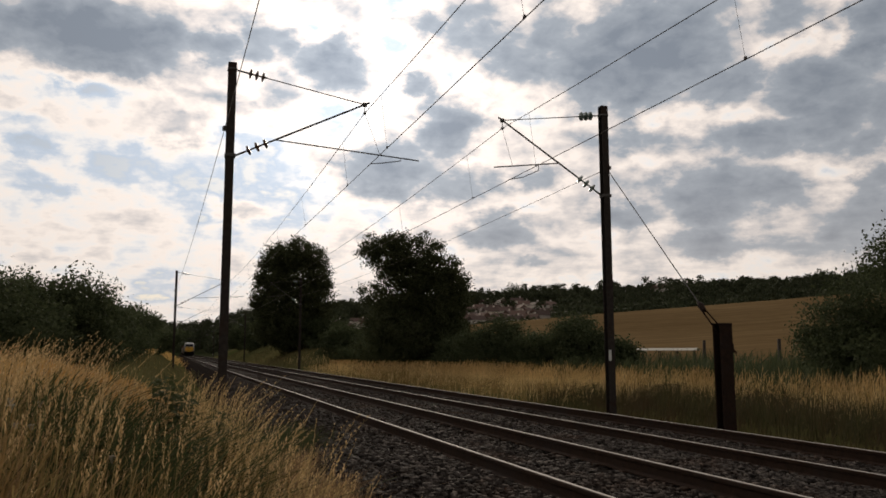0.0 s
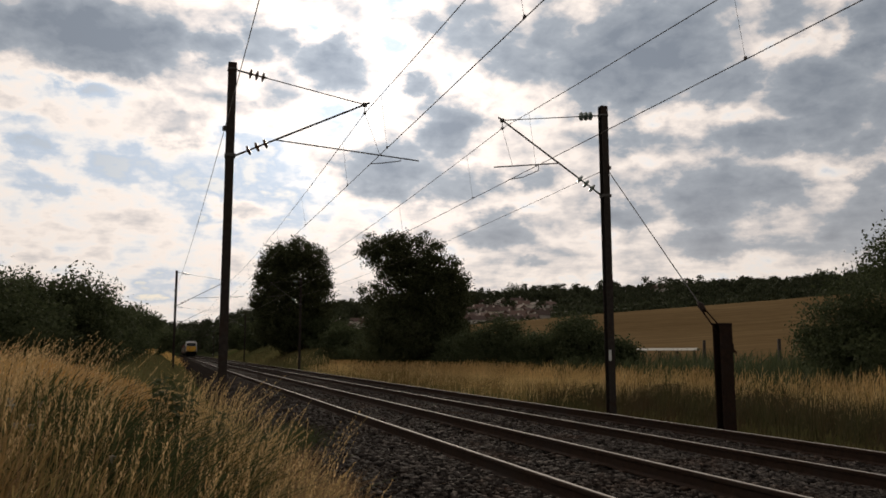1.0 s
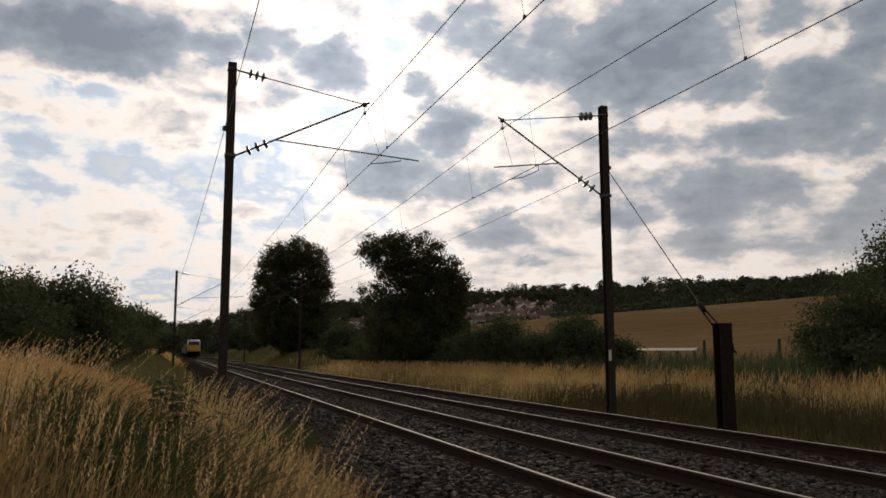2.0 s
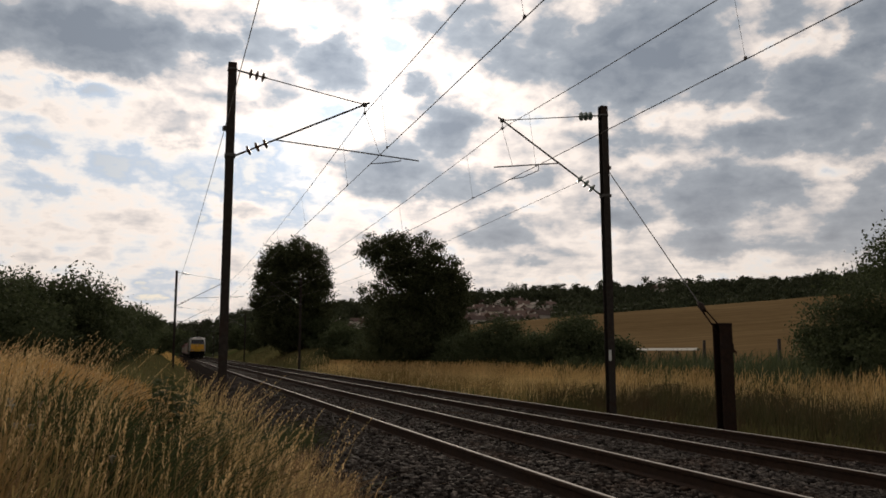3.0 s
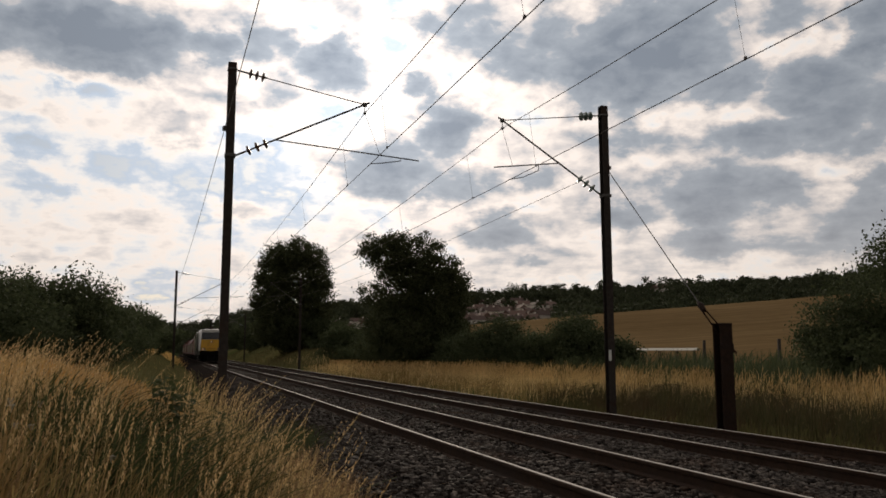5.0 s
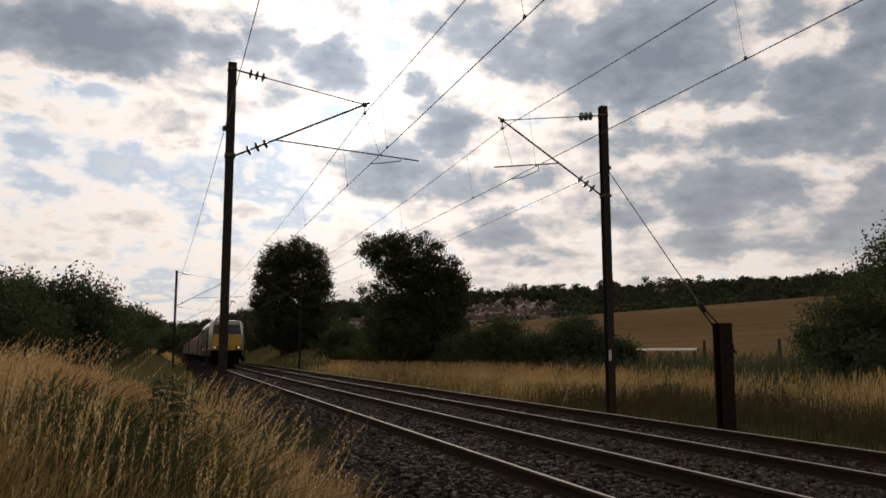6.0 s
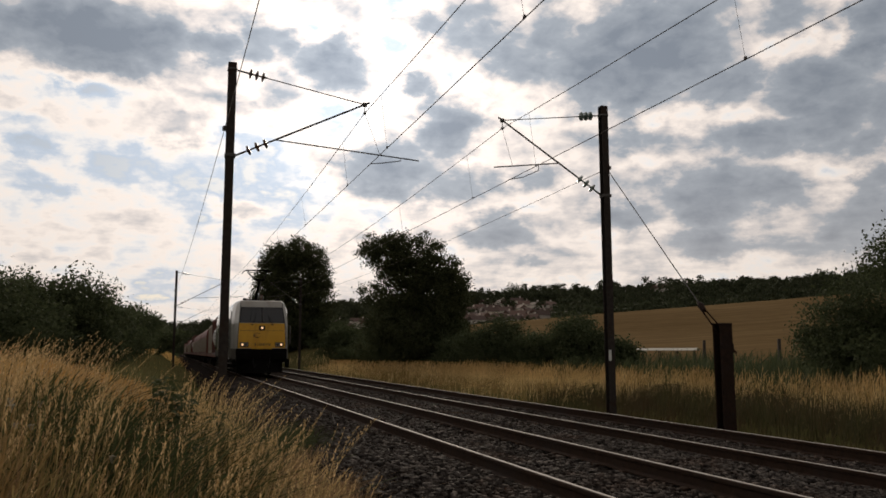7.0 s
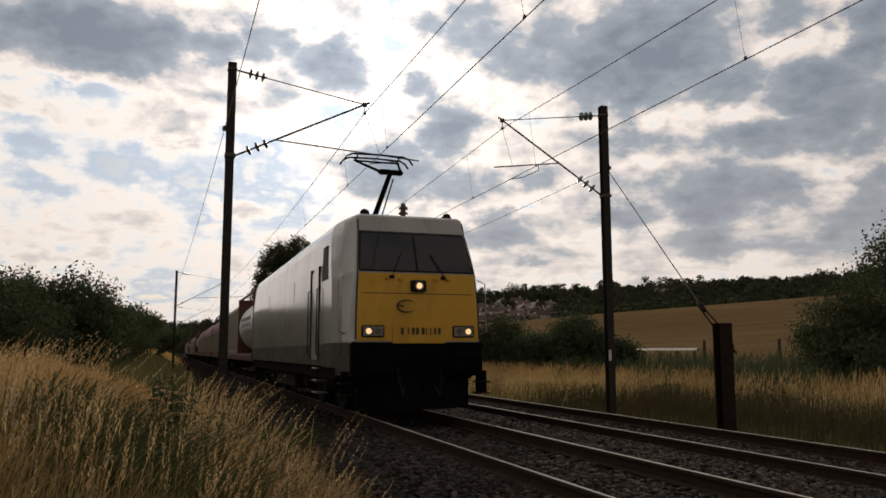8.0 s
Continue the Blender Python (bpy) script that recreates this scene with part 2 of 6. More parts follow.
# dark copy of the green blade: shade low in the grass is put into the colour
MAT_SHADED_VERGE = leaf_material("shaded_verge_blade", (0.032, 0.036, 0.015), (0.085, 0.075, 0.034), 0.35, 0.4, patch_col=(0.07, 0.05, 0.026), patch_scale=0.8)
MAT_VERGEGOLD = leaf_material("pale_verge_stalk", (0.52, 0.365, 0.15), (0.90, 0.70, 0.37), 0.5, 0.35, patch_col=(0.48, 0.34, 0.15), patch_scale=0.5)
MAT_THATCH = leaf_material("dry_thatch", (0.235, 0.145, 0.073), (0.37, 0.25, 0.135), 0.3, 0.3)
MAT_BLADE = leaf_material("green_grass_blade", (0.105, 0.100, 0.038), (0.29, 0.21, 0.088), 0.4, 0.4, patch_col=(0.28, 0.18, 0.075), patch_scale=2.0)
MAT_BANK = leaf_material("green_bank_grass", (0.075, 0.085, 0.036), (0.16, 0.15, 0.068), 0.35, 0.35, patch_col=(0.15, 0.12, 0.056), patch_scale=0.3)
MAT_WEED = leaf_material("weed_leaf", (0.040, 0.050, 0.020), (0.075, 0.085, 0.036), 0.3, 0.3)
MAT_UMBEL = leaf_material("white_umbel", (0.34, 0.32, 0.25), (0.46, 0.44, 0.36), 0.2, 0.2)
MAT_LEAF = leaf_material("tree_leaf", (0.039, 0.048, 0.023), (0.080, 0.088, 0.042), 0.22, 0.35)
MAT_LEAF_LIGHT = leaf_material("willow_leaf", (0.045, 0.058, 0.028), (0.085, 0.10, 0.050), 0.28, 0.35)
# far leaves a little greyer: the haze of distance is put into the colour
MAT_WOODS = leaf_material("hazed_wood_leaf", (0.042, 0.053, 0.030), (0.070, 0.078, 0.043), 0.15, 0.3)
MAT_BARK = surface("bark", (0.045, 0.036, 0.028), (0.09, 0.072, 0.055), 6.0, 0.95, 1.0, stretch=(3, 3, 0.6))
MAT_POST = surface("old_fence_post", (0.03, 0.024, 0.019), (0.055, 0.043, 0.033), 8.0, 0.9, 0.5)
MAT_SHEET = surface("pale_metal_sheet", (0.34, 0.33, 0.28), (0.48, 0.46, 0.39), 3.0, 0.5, 0.2, stain=(0.36, 0.29, 0.22))
MAT_RENDER = surface("house_render", (0.62, 0.56, 0.49), (0.76, 0.70, 0.62), 0.5, 0.9, objrand=0.25)
MAT_TILE = surface("roof_tiles", (0.075, 0.046, 0.036), (0.115, 0.068, 0.052), 1.5, 0.85, 0.5, objrand=0.35)
MAT_PANE = glass_material("house_pane", (0.03, 0.035, 0.04))
MAT_SILVER = surface("silver_grey_paint", (0.33, 0.32, 0.29), (0.42, 0.41, 0.37), 0.8, 0.42, 0.04, 1.1, stain=(0.20, 0.17, 0.13), stain_scale=1.3, stain_at=(0.46, 0.80), stretch=(1, 1, 0.28), coat=0.9)
MAT_SKIRT = surface("dusty_grey_paint", (0.060, 0.056, 0.047), (0.105, 0.098, 0.082), 3.0, 0.85, 0.1, stain=(0.05, 0.043, 0.033), stain_scale=1.4, spec=0.06)
# stained silver, darkened and browned: the hedge's reflection is put into the colour
MAT_DULL_SILVER = surface("hedge_dulled_silver_paint", (0.235, 0.22, 0.182), (0.305, 0.288, 0.242), 0.9, 0.4, 0.03, 1.1, stain=(0.17, 0.145, 0.105), stain_scale=1.0, stain_at=(0.44, 0.76), stretch=(1, 0.5, 1), coat=0.8)
MAT_YELLOW = surface("yellow_paint", (0.64, 0.335, 0.010), (0.70, 0.385, 0.014), 2.0, 0.35, 0.03, stain=(0.42, 0.20, 0.012), stain_scale=2.2, stain_at=(0.48, 0.85), stretch=(1, 1, 0.4))
# blacker than the steel itself: deep shade low down is put into the base
MAT_BLACK = surface("shade_black_steel", (0.004, 0.0038, 0.0036), (0.009, 0.008, 0.0075), 6.0, 0.9, 0.3, spec=0.04)
MAT_GEAR = surface("brown_dusty_running_gear", (0.010, 0.0085, 0.007), (0.026, 0.021, 0.017), 6.0, 0.85, 0.4, spec=0.12)
MAT_RUBBER = surface("black_rubber", (0.012, 0.012, 0.012), (0.02, 0.02, 0.02), 10.0, 0.6, spec=0.12)
MAT_SCREEN = glass_material("dark_windscreen", (0.014, 0.016, 0.019), 0.04)
MAT_MARK = surface("dark_lettering", (0.02, 0.02, 0.02), (0.03, 0.03, 0.03), 10.0, 0.5)
MAT_GREYMARK = surface("grey_lettering", (0.22, 0.22, 0.23), (0.28, 0.28, 0.29), 10.0, 0.5)
MAT_STEEL = surface("bare_tread_steel", (0.25, 0.23, 0.21), (0.34, 0.32, 0.30), 10.0, 0.4, metal=0.9)
MAT_CHROME = surface("lamp_reflector", (0.10, 0.09, 0.07), (0.34, 0.30, 0.24), 16.0, 0.3, 0.2, metal=0.6)
MAT_LAMP = glow_material("warm_headlamp", (1.0, 0.60, 0.30), 1.15)
MAT_REFLECTOR = glass_material("dark_lamp_glass", (0.05, 0.05, 0.05), 0.08)
MAT_TANK = surface("white_tank_shell", (0.55, 0.53, 0.49), (0.66, 0.64, 0.59), 1.2, 0.42, 0.03, stain=(0.36, 0.31, 0.26), stain_scale=0.8)
MAT_REDBROWN = surface("red_brown_paint", (0.10, 0.030, 0.021), (0.14, 0.042, 0.028), 2.2, 0.6, 0.1, stain=(0.06, 0.028, 0.02))
MAT_REDTARP = surface("red_cover", (0.105, 0.021, 0.016), (0.15, 0.031, 0.022), 1.4, 0.6, 0.1, stain=(0.09, 0.028, 0.022))
MAT_BEIGE = surface("beige_box_paint", (0.27, 0.23, 0.18), (0.34, 0.295, 0.23), 1.6, 0.6, 0.08, stain=(0.27, 0.21, 0.15))


# ---- mesh helpers ----
rng = np.random.default_rng(7)


class Build:
    """Collects corners and faces of one part."""

    def __init__(self):
        self.v, self.f = [], []

    def add(self, verts, faces):
        k = len(self.v)
        self.v += [tuple(p) for p in verts]
        self.f += [tuple(i + k for i in f) for f in faces]
        return self

    def box(self, x0, x1, y0, y1, z0, z1, c=0.0):
        """A block with chamfered edges."""
        c = min(c, (x1 - x0) / 2.01, (y1 - y0) / 2.01, (z1 - z0) / 2.01)
        if c <= 0:
            v = [(x, y, z) for z in (z0, z1) for y in (y0, y1) for x in (x0, x1)]
            return self.add(v, [(0, 2, 3, 1), (4, 5, 7, 6), (0, 1, 5, 4), (2, 6, 7, 3), (0, 4, 6, 2), (1, 3, 7, 5)])
        rings = []
        for z, i in ((z0, c), (z0 + c, 0), (z1 - c, 0), (z1, c)):
            a0, a1, b0, b1, k = x0 + i, x1 - i, y0 + i, y1 - i, c
            rings.append([(a0 + k, b0, z), (a1 - k, b0, z), (a1, b0 + k, z), (a1, b1 - k, z),
                          (a1 - k, b1, z), (a0 + k, b1, z), (a0, b1 - k, z), (a0, b0 + k, z)])
        return self.loft(rings, closed=True, caps=True)

    def loft(self, rings, closed=True, caps=True):
        n = len(rings[0])
        v = [p for r in rings for p in r]
        f = []
        for k in range(len(rings) - 1):
            for i in range(n if closed else n - 1):
                j = (i + 1) % n
                f.append((k * n + i, k * n + j, (k + 1) * n + j, (k + 1) * n + i))
        if caps and closed:
            f.append(tuple(range(n - 1, -1, -1)))
            f.append(tuple((len(rings) - 1) * n + i for i in range(n)))
        return self.add(v, f)

    def tube(self, pts, radius, sides=6, caps=True):
        pts = [Vector(p) for p in pts]
        rad = radius if isinstance(radius, (list, tuple)) else [radius] * len(pts)
        rings = []
        for i, p in enumerate(pts):
            d = (pts[min(i + 1, len(pts) - 1)] - pts[max(i - 1, 0)]).normalized()
            ref = Vector((0, 0, 1)) if abs(d.z) < 0.9 else Vector((0, 1, 0))
            a = d.cross(ref).normalized()
            b = a.cross(d).normalized()
            rings.append([p + (a * math.cos(q) + b * math.sin(q)) * rad[i] for q in [2 * math.pi * s / sides for s in range(sides)]])
        return self.loft(rings, True, caps)

    def disc(self, at, axis, radius, half, sides=14):
        a = Vector(axis).normalized() * half
        return self.tube([Vector(at) - a, Vector(at) - a * 0.6, Vector(at) + a * 0.6, Vector(at) + a],
                         [radius * 0.93, radius, radius, radius * 0.93], sides)

    def hbeam(self, w, d, t, z0, z1):
        """An H section standing upright: flanges across y, web along y."""
        o = [(-w / 2, -d / 2), (w / 2, -d / 2), (w / 2, -d / 2 + t), (t / 2, -d / 2 + t), (t / 2, d / 2 - t), (w / 2, d / 2 - t),
             (w / 2, d / 2), (-w / 2, d / 2), (-w / 2, d / 2 - t), (-t / 2, d / 2 - t), (-t / 2, -d / 2 + t), (-w / 2, -d / 2 + t)]
        return self.loft([[(x, y, z) for x, y in o] for z in (z0, z1)], True, True)

    def mesh(self, name, smooth=False):
        me = bpy.data.meshes.new(name)
        me.from_pydata(self.v, [], self.f)
        me.validate()
        if smooth:
            me.polygons.foreach_set("use_smooth", [True] * len(me.polygons))
        me.update()
        return me


def part(name, build, material, parent=None, label="", at=None, smooth=False):
    me = build if isinstance(build, bpy.types.Mesh) else build.mesh(name, smooth)
    if not me.materials:
        me.materials.append(material)
    ob = new(name, me)
    if parent:
        ob.parent = parent
    if at is not None:
        ob.matrix_basis = at
    if label:
        ob["label"] = label
    return ob


def thing(name, at, label, category, group="", kind=""):
    ob = new(name)
    ob.empty_display_size = 0.2
    ob.matrix_basis = at
    return tagged(ob, label, category, group, kind)


def quads_mesh(name, verts, quads, material):
    """A mesh from arrays: verts n x 3, faces m x 3 or m x 4."""
    me = bpy.data.meshes.new(name)
    k = quads.shape[1]
    me.vertices.add(len(verts))
    me.vertices.foreach_set("co", np.ascontiguousarray(verts, dtype=np.float32).ravel())
    me.loops.add(quads.size)
    me.loops.foreach_set("vertex_index", np.ascontiguousarray(quads, dtype=np.int32).ravel())
    me.polygons.add(len(quads))
    me.polygons.foreach_set("loop_start", np.arange(0, quads.size, k, dtype=np.int32))
    me.polygons.foreach_set("loop_total", np.full(len(quads), k, dtype=np.int32))
    me.update(calc_edges=True)
    me.materials.append(material)
    return me


def smooth_step(t):
    t = np.clip(t, 0.0, 1.0)
    return t * t * (3 - 2 * t)


# ---- the line: rail level is z = 0, the near track runs along y ----
TRACK_X, BEND, GAP, FAR_DZ = 4.457, 2.204e-5, 3.785, -0.094


def line_x(y, off=0.0):
    return TRACK_X + BEND * y * y / 2 + off


def hill_height(az):
    return np.interp(az, [-180, -60, -20, -6, 0, 4, 11, 20, 31, 44, 60, 110, 180], [12, 14, 14, 13, 13, 18, 32, 36, 38.5, 40, 40, 20, 12])


def left_rise(off, y):
    """The bank on the camera's side, farther along."""
    return 1.25 * smooth_step((-off - 4.2) / 4.0) * smooth_step((y - 34) / 46) * smooth_step((420 - y) / 120)


def ground_z(x, y):
    """Height of the ground sheet."""
    x, y = np.asarray(x, float), np.asarray(y, float)
    off = x - TRACK_X - BEND * y * y / 2
    r, az = np.hypot(x, y), np.degrees(np.arctan2(x, y))
    z = np.full(x.shape, -0.62)
    z = z + 1.05 * smooth_step((-off - 2.9) / 2.9) + 0.55 * smooth_step((-off - 9) / 25)
    z = z + 0.22 * smooth_step((off - 6.2) / 2.0)
    z = z + 1.25 * smooth_step((off - 12) / 20) * smooth_step((y + 30) / 40)
    # a low bank on the far side, farther along
    z = z + 2.5 * smooth_step((off - 6.8) / 7.0) * smooth_step((y - 72) / 50) * smooth_step((420 - y) / 120)
    z = z + left_rise(off, y)
    # the field climbs beyond the fence
    crest = np.interp(az, [8, 14, 20, 31, 44, 60, 95, 130], [0, 0.8, 5.0, 8.7, 12.2, 15, 15, 0])
    clear = smooth_step((off - 9) / 30)
    z = z + clear * (crest + 0.4) * smooth_step((r - 38) / 225) - clear * crest * 0.35 * smooth_step((r - 262) / 70) * (r < 5000)
    # the hill with the village
    cut = smooth_step((np.abs(off) - 9) / 45) + smooth_step((y - 560) / 150)
    z = z + np.clip(cut, 0, 1) * hill_height(az) * smooth_step((r - 300) / 380)
    z = z + 0.05 * np.sin(x * 0.9 + 1.3) * np.sin(y * 0.7) * smooth_step((np.abs(off - 2) - 5.5) / 3)
    return z


def make_ground():
    azs = np.concatenate([np.arange(-180, -24, 6.0), np.arange(-24, 66, 0.6), np.arange(66, 180, 6.0)])
    rs = np.concatenate([[0.0], np.geomspace(0.8, 60, 90), np.geomspace(62, 1000, 80), np.geomspace(1100, 4600, 12)])
    a, r = np.meshgrid(np.radians(azs), rs)
    x, y = r * np.sin(a), r * np.cos(a)
    verts = np.stack([x, y, ground_z(x, y)], -1).reshape(-1, 3)
    n, m = len(azs), len(rs)
    i, j = np.meshgrid(np.arange(n), np.arange(m - 1))
    i2 = (i + 1) % n
    quads = np.stack([j * n + i, (j + 1) * n + i, (j + 1) * n + i2, j * n + i2], -1).reshape(-1, 4)[:, ::-1]
    me = quads_mesh("ground", verts, quads, MAT_MEADOW)
    for mt in (MAT_WHEAT, MAT_MARGIN, MAT_HILL):
        me.materials.append(mt)
    mid = verts[quads].mean(1)
    rm, am = np.hypot(mid[:, 0], mid[:, 1]), np.degrees(np.arctan2(mid[:, 0], mid[:, 1]))
    off = mid[:, 0] - TRACK_X
    idx = np.zeros(len(quads), np.int32)
    idx[(off > 24) & (rm > 46) & (rm < 262) & (am > 12) & (am < 120)] = 1
    idx[(off > 24) & (rm > 222) & (rm < 262) & (am > 32) & (am < 120)] = 2
    idx[(rm >= 262)] = 3
    me.polygons.foreach_set("material_index", idx)
    me.polygons.foreach_set("use_smooth", np.ones(len(quads), bool))
    ob = new("ground", me)
    tagged(ob, "dry meadow, brown wheat field and wooded hill as one sheet", "ground", kind="structure")


make_ground()


def make_ballast():
    """The bed of broken stone under both tracks, with sloping shoulders."""
    prof = [(-3.15, -0.66), (-2.45, -0.30), (-1.75, -0.19), (-1.0, -0.158), (-0.55, -0.175), (0.55, -0.175), (1.0, -0.158),
            (1.89, -0.20), (GAP - 1.0, -0.255), (GAP, -0.27), (GAP + 1.0, -0.255), (GAP + 1.6, -0.29), (GAP + 2.3, -0.42), (GAP + 2.9, -0.66)]
    ys = np.concatenate([np.arange(-30, 60, 0.35), np.geomspace(60, 700, 70)])
    pr = np.interp(np.linspace(0, 1, 60), np.linspace(0, 1, len(prof)), [p[0] for p in prof])
    pz = np.interp(pr, [p[0] for p in prof], [p[1] for p in prof])
    yy, oo = np.meshgrid(ys, pr, indexing="ij")
    zz = np.broadcast_to(pz, yy.shape) + rng.normal(0, 0.012, yy.shape)
    verts = np.stack([TRACK_X + BEND * yy * yy / 2 + oo, yy, zz], -1).reshape(-1, 3)
    n = len(pr)
    i, j = np.meshgrid(np.arange(n - 1), np.arange(len(ys) - 1))
    q = np.stack([j * n + i, j * n + i + 1, (j + 1) * n + i + 1, (j + 1) * n + i], -1).reshape(-1, 4)
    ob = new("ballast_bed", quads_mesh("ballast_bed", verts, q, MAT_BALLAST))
    tagged(ob, "dark grey-brown bed of broken ballast stone under the tracks", "ballast", kind="structure")
    # loose stones lying on the bed
    ico = np.array([(x, y, z) for z in (-0.8, 0.8) for y in (-0.8, 0.8) for x in (-0.8, 0.8)])
    tri = np.array([(0, 2, 3, 1), (4, 5, 7, 6), (0, 1, 5, 4), (2, 6, 7, 3), (0, 4, 6, 2), (1, 3, 7, 5)])
    y = np.concatenate([rng.uniform(4.5, 13, 25000), rng.uniform(13, 24, 14000), rng.uniform(24, 48, 9000)])
    o = rng.uniform(-3.0, GAP + 2.6, len(y))
    keep = np.ones(len(y), bool)
    for c in (-0.7525, 0.7525, GAP - 0.7525, GAP + 0.7525):
        keep &= np.abs(o - c) > 0.11
    y, o = y[keep], o[keep]
    k = len(y)
    size = rng.uniform(0.015, 0.036, k) * (1 + 0.25 * (y > 24))
    v = ico[None] * (1 + rng.normal(0, 0.24, (k, 8, 1))) * size[:, None, None] * np.stack([rng.uniform(0.8, 1.3, k), rng.uniform(0.8, 1.3, k), rng.uniform(0.5, 0.85, k)], -1)[:, None]
    a = rng.uniform(0, 6.28, k)
    ca, sa = np.cos(a)[:, None], np.sin(a)[:, None]
    vx, vy = v[..., 0] * ca - v[..., 1] * sa, v[..., 0] * sa + v[..., 1] * ca
    t = rng.normal(0, 0.35, k)[:, None]
    v = np.stack([vx, vy * np.cos(t) - v[..., 2] * np.sin(t), vy * np.sin(t) + v[..., 2] * np.cos(t)], -1)
    z = np.interp(o, [p[0] for p in prof], [p[1] for p in prof])
    v = v + np.stack([line_x(y) + o, y, z + size * 0.35], -1)[:, None]
    f = (tri[None] + (np.arange(k) * 8)[:, None, None]).reshape(-1, 4)
    ob = new("ballast_stones", quads_mesh("ballast_stones", v.reshape(-1, 3), f, MAT_STONE))
    tagged(ob, "loose grey-brown broken ballast stones between the rails", "ballast", kind="stuff")


make_ballast()

RAIL = [(-0.07, -0.172), (0.07, -0.172), (0.07, -0.162), (0.012, -0.142), (0.010, -0.055), (0.034, -0.042), (0.036, -0.010), (0.028, -0.0012),
        (-0.028, -0.0012), (-0.036, -0.010), (-0.034, -0.042), (-0.010, -0.055), (-0.012, -0.142), (-0.07, -0.162)]


def make_track(name, off, dz, label):
    root = thing(name, Matrix.Identity(4), label, "railway track", kind="structure")
    ys = list(np.concatenate([np.arange(-30, 30, 6.0), np.arange(30, 700, 15.0)]))
    for side in (-0.7525, 0.7525):
        up = dz + (0.024 if side > 0 else 0.0)
        rings = [[(line_x(y, off + side) + a, y, up + b) for a, b in RAIL] for y in ys]
        rail = part("rail", Build().loft(rings), MAT_RAILSIDE, root, "rusty-sided steel rail")
        head = [[(line_x(y, off + side) + a, y, up + b) for a, b in ((-0.020, -0.003), (0.020, -0.003), (0.020, 0.0012), (-0.020, 0.0012))] for y in ys]
        part("rail_head", Build().loft(head), MAT_RAILTOP, rail, "bright polished running surface")
    sl = Build().box(-1.28, 1.28, -0.125, 0.125, -0.30, -0.165, 0.015).mesh("sleeper")
    fast = Build()
    for s in (-0.7525, 0.7525):
        for d in (-0.11, 0.11):
            fast.box(s + d - 0.035, s + d + 0.035, -0.05, 0.05, -0.166, -0.13, 0.01)
    fast = fast.mesh("fastening")
    rest = Build()
    for i in range(280):
        y = -6 + i * 0.6
        if y < 78:
            s = part("sleeper", sl, MAT_SLEEPER, root, at=pose(line_x(y, off) + random.uniform(-0.02, 0.02), y, dz + random.uniform(-0.012, 0.008), 0, 0, random.uniform(-0.6, 0.6)))
            if y < 30:
                part("fastening", fast, MAT_RAILSIDE, s)
        else:
            x = line_x(y, off)
            rest.box(x - 1.28, x + 1.28, y - 0.125, y + 0.125, dz - 0.3, dz - 0.165)
    tagged(part("far_sleepers", rest, MAT_SLEEPER, root), kind="stuff")
    return root


make_track("near_track", 0.0, 0.0, "railway track with bright rail heads on dark ballast")
make_track("far_track", GAP, FAR_DZ, "second railway track beside the grass verge")


# ---- overhead line ----
def insulator(root, a, b, n, r, mat, label):
    """A rod with sheds between two points."""
    a, b = Vector(a), Vector(b)
    d = (b - a).normalized()
    bd = Build().tube([a, b], 0.022, 6)
    for i in range(n):
        c = a + (b - a) * ((i + 0.7) / (n + 0.4))
        bd.tube([c - d * 0.035, c - d * 0.01, c + d * 0.02, c + d * 0.045], [0.035, r, r * 0.92, 0.03], 12)
    part("insulator", bd, mat, root, label)


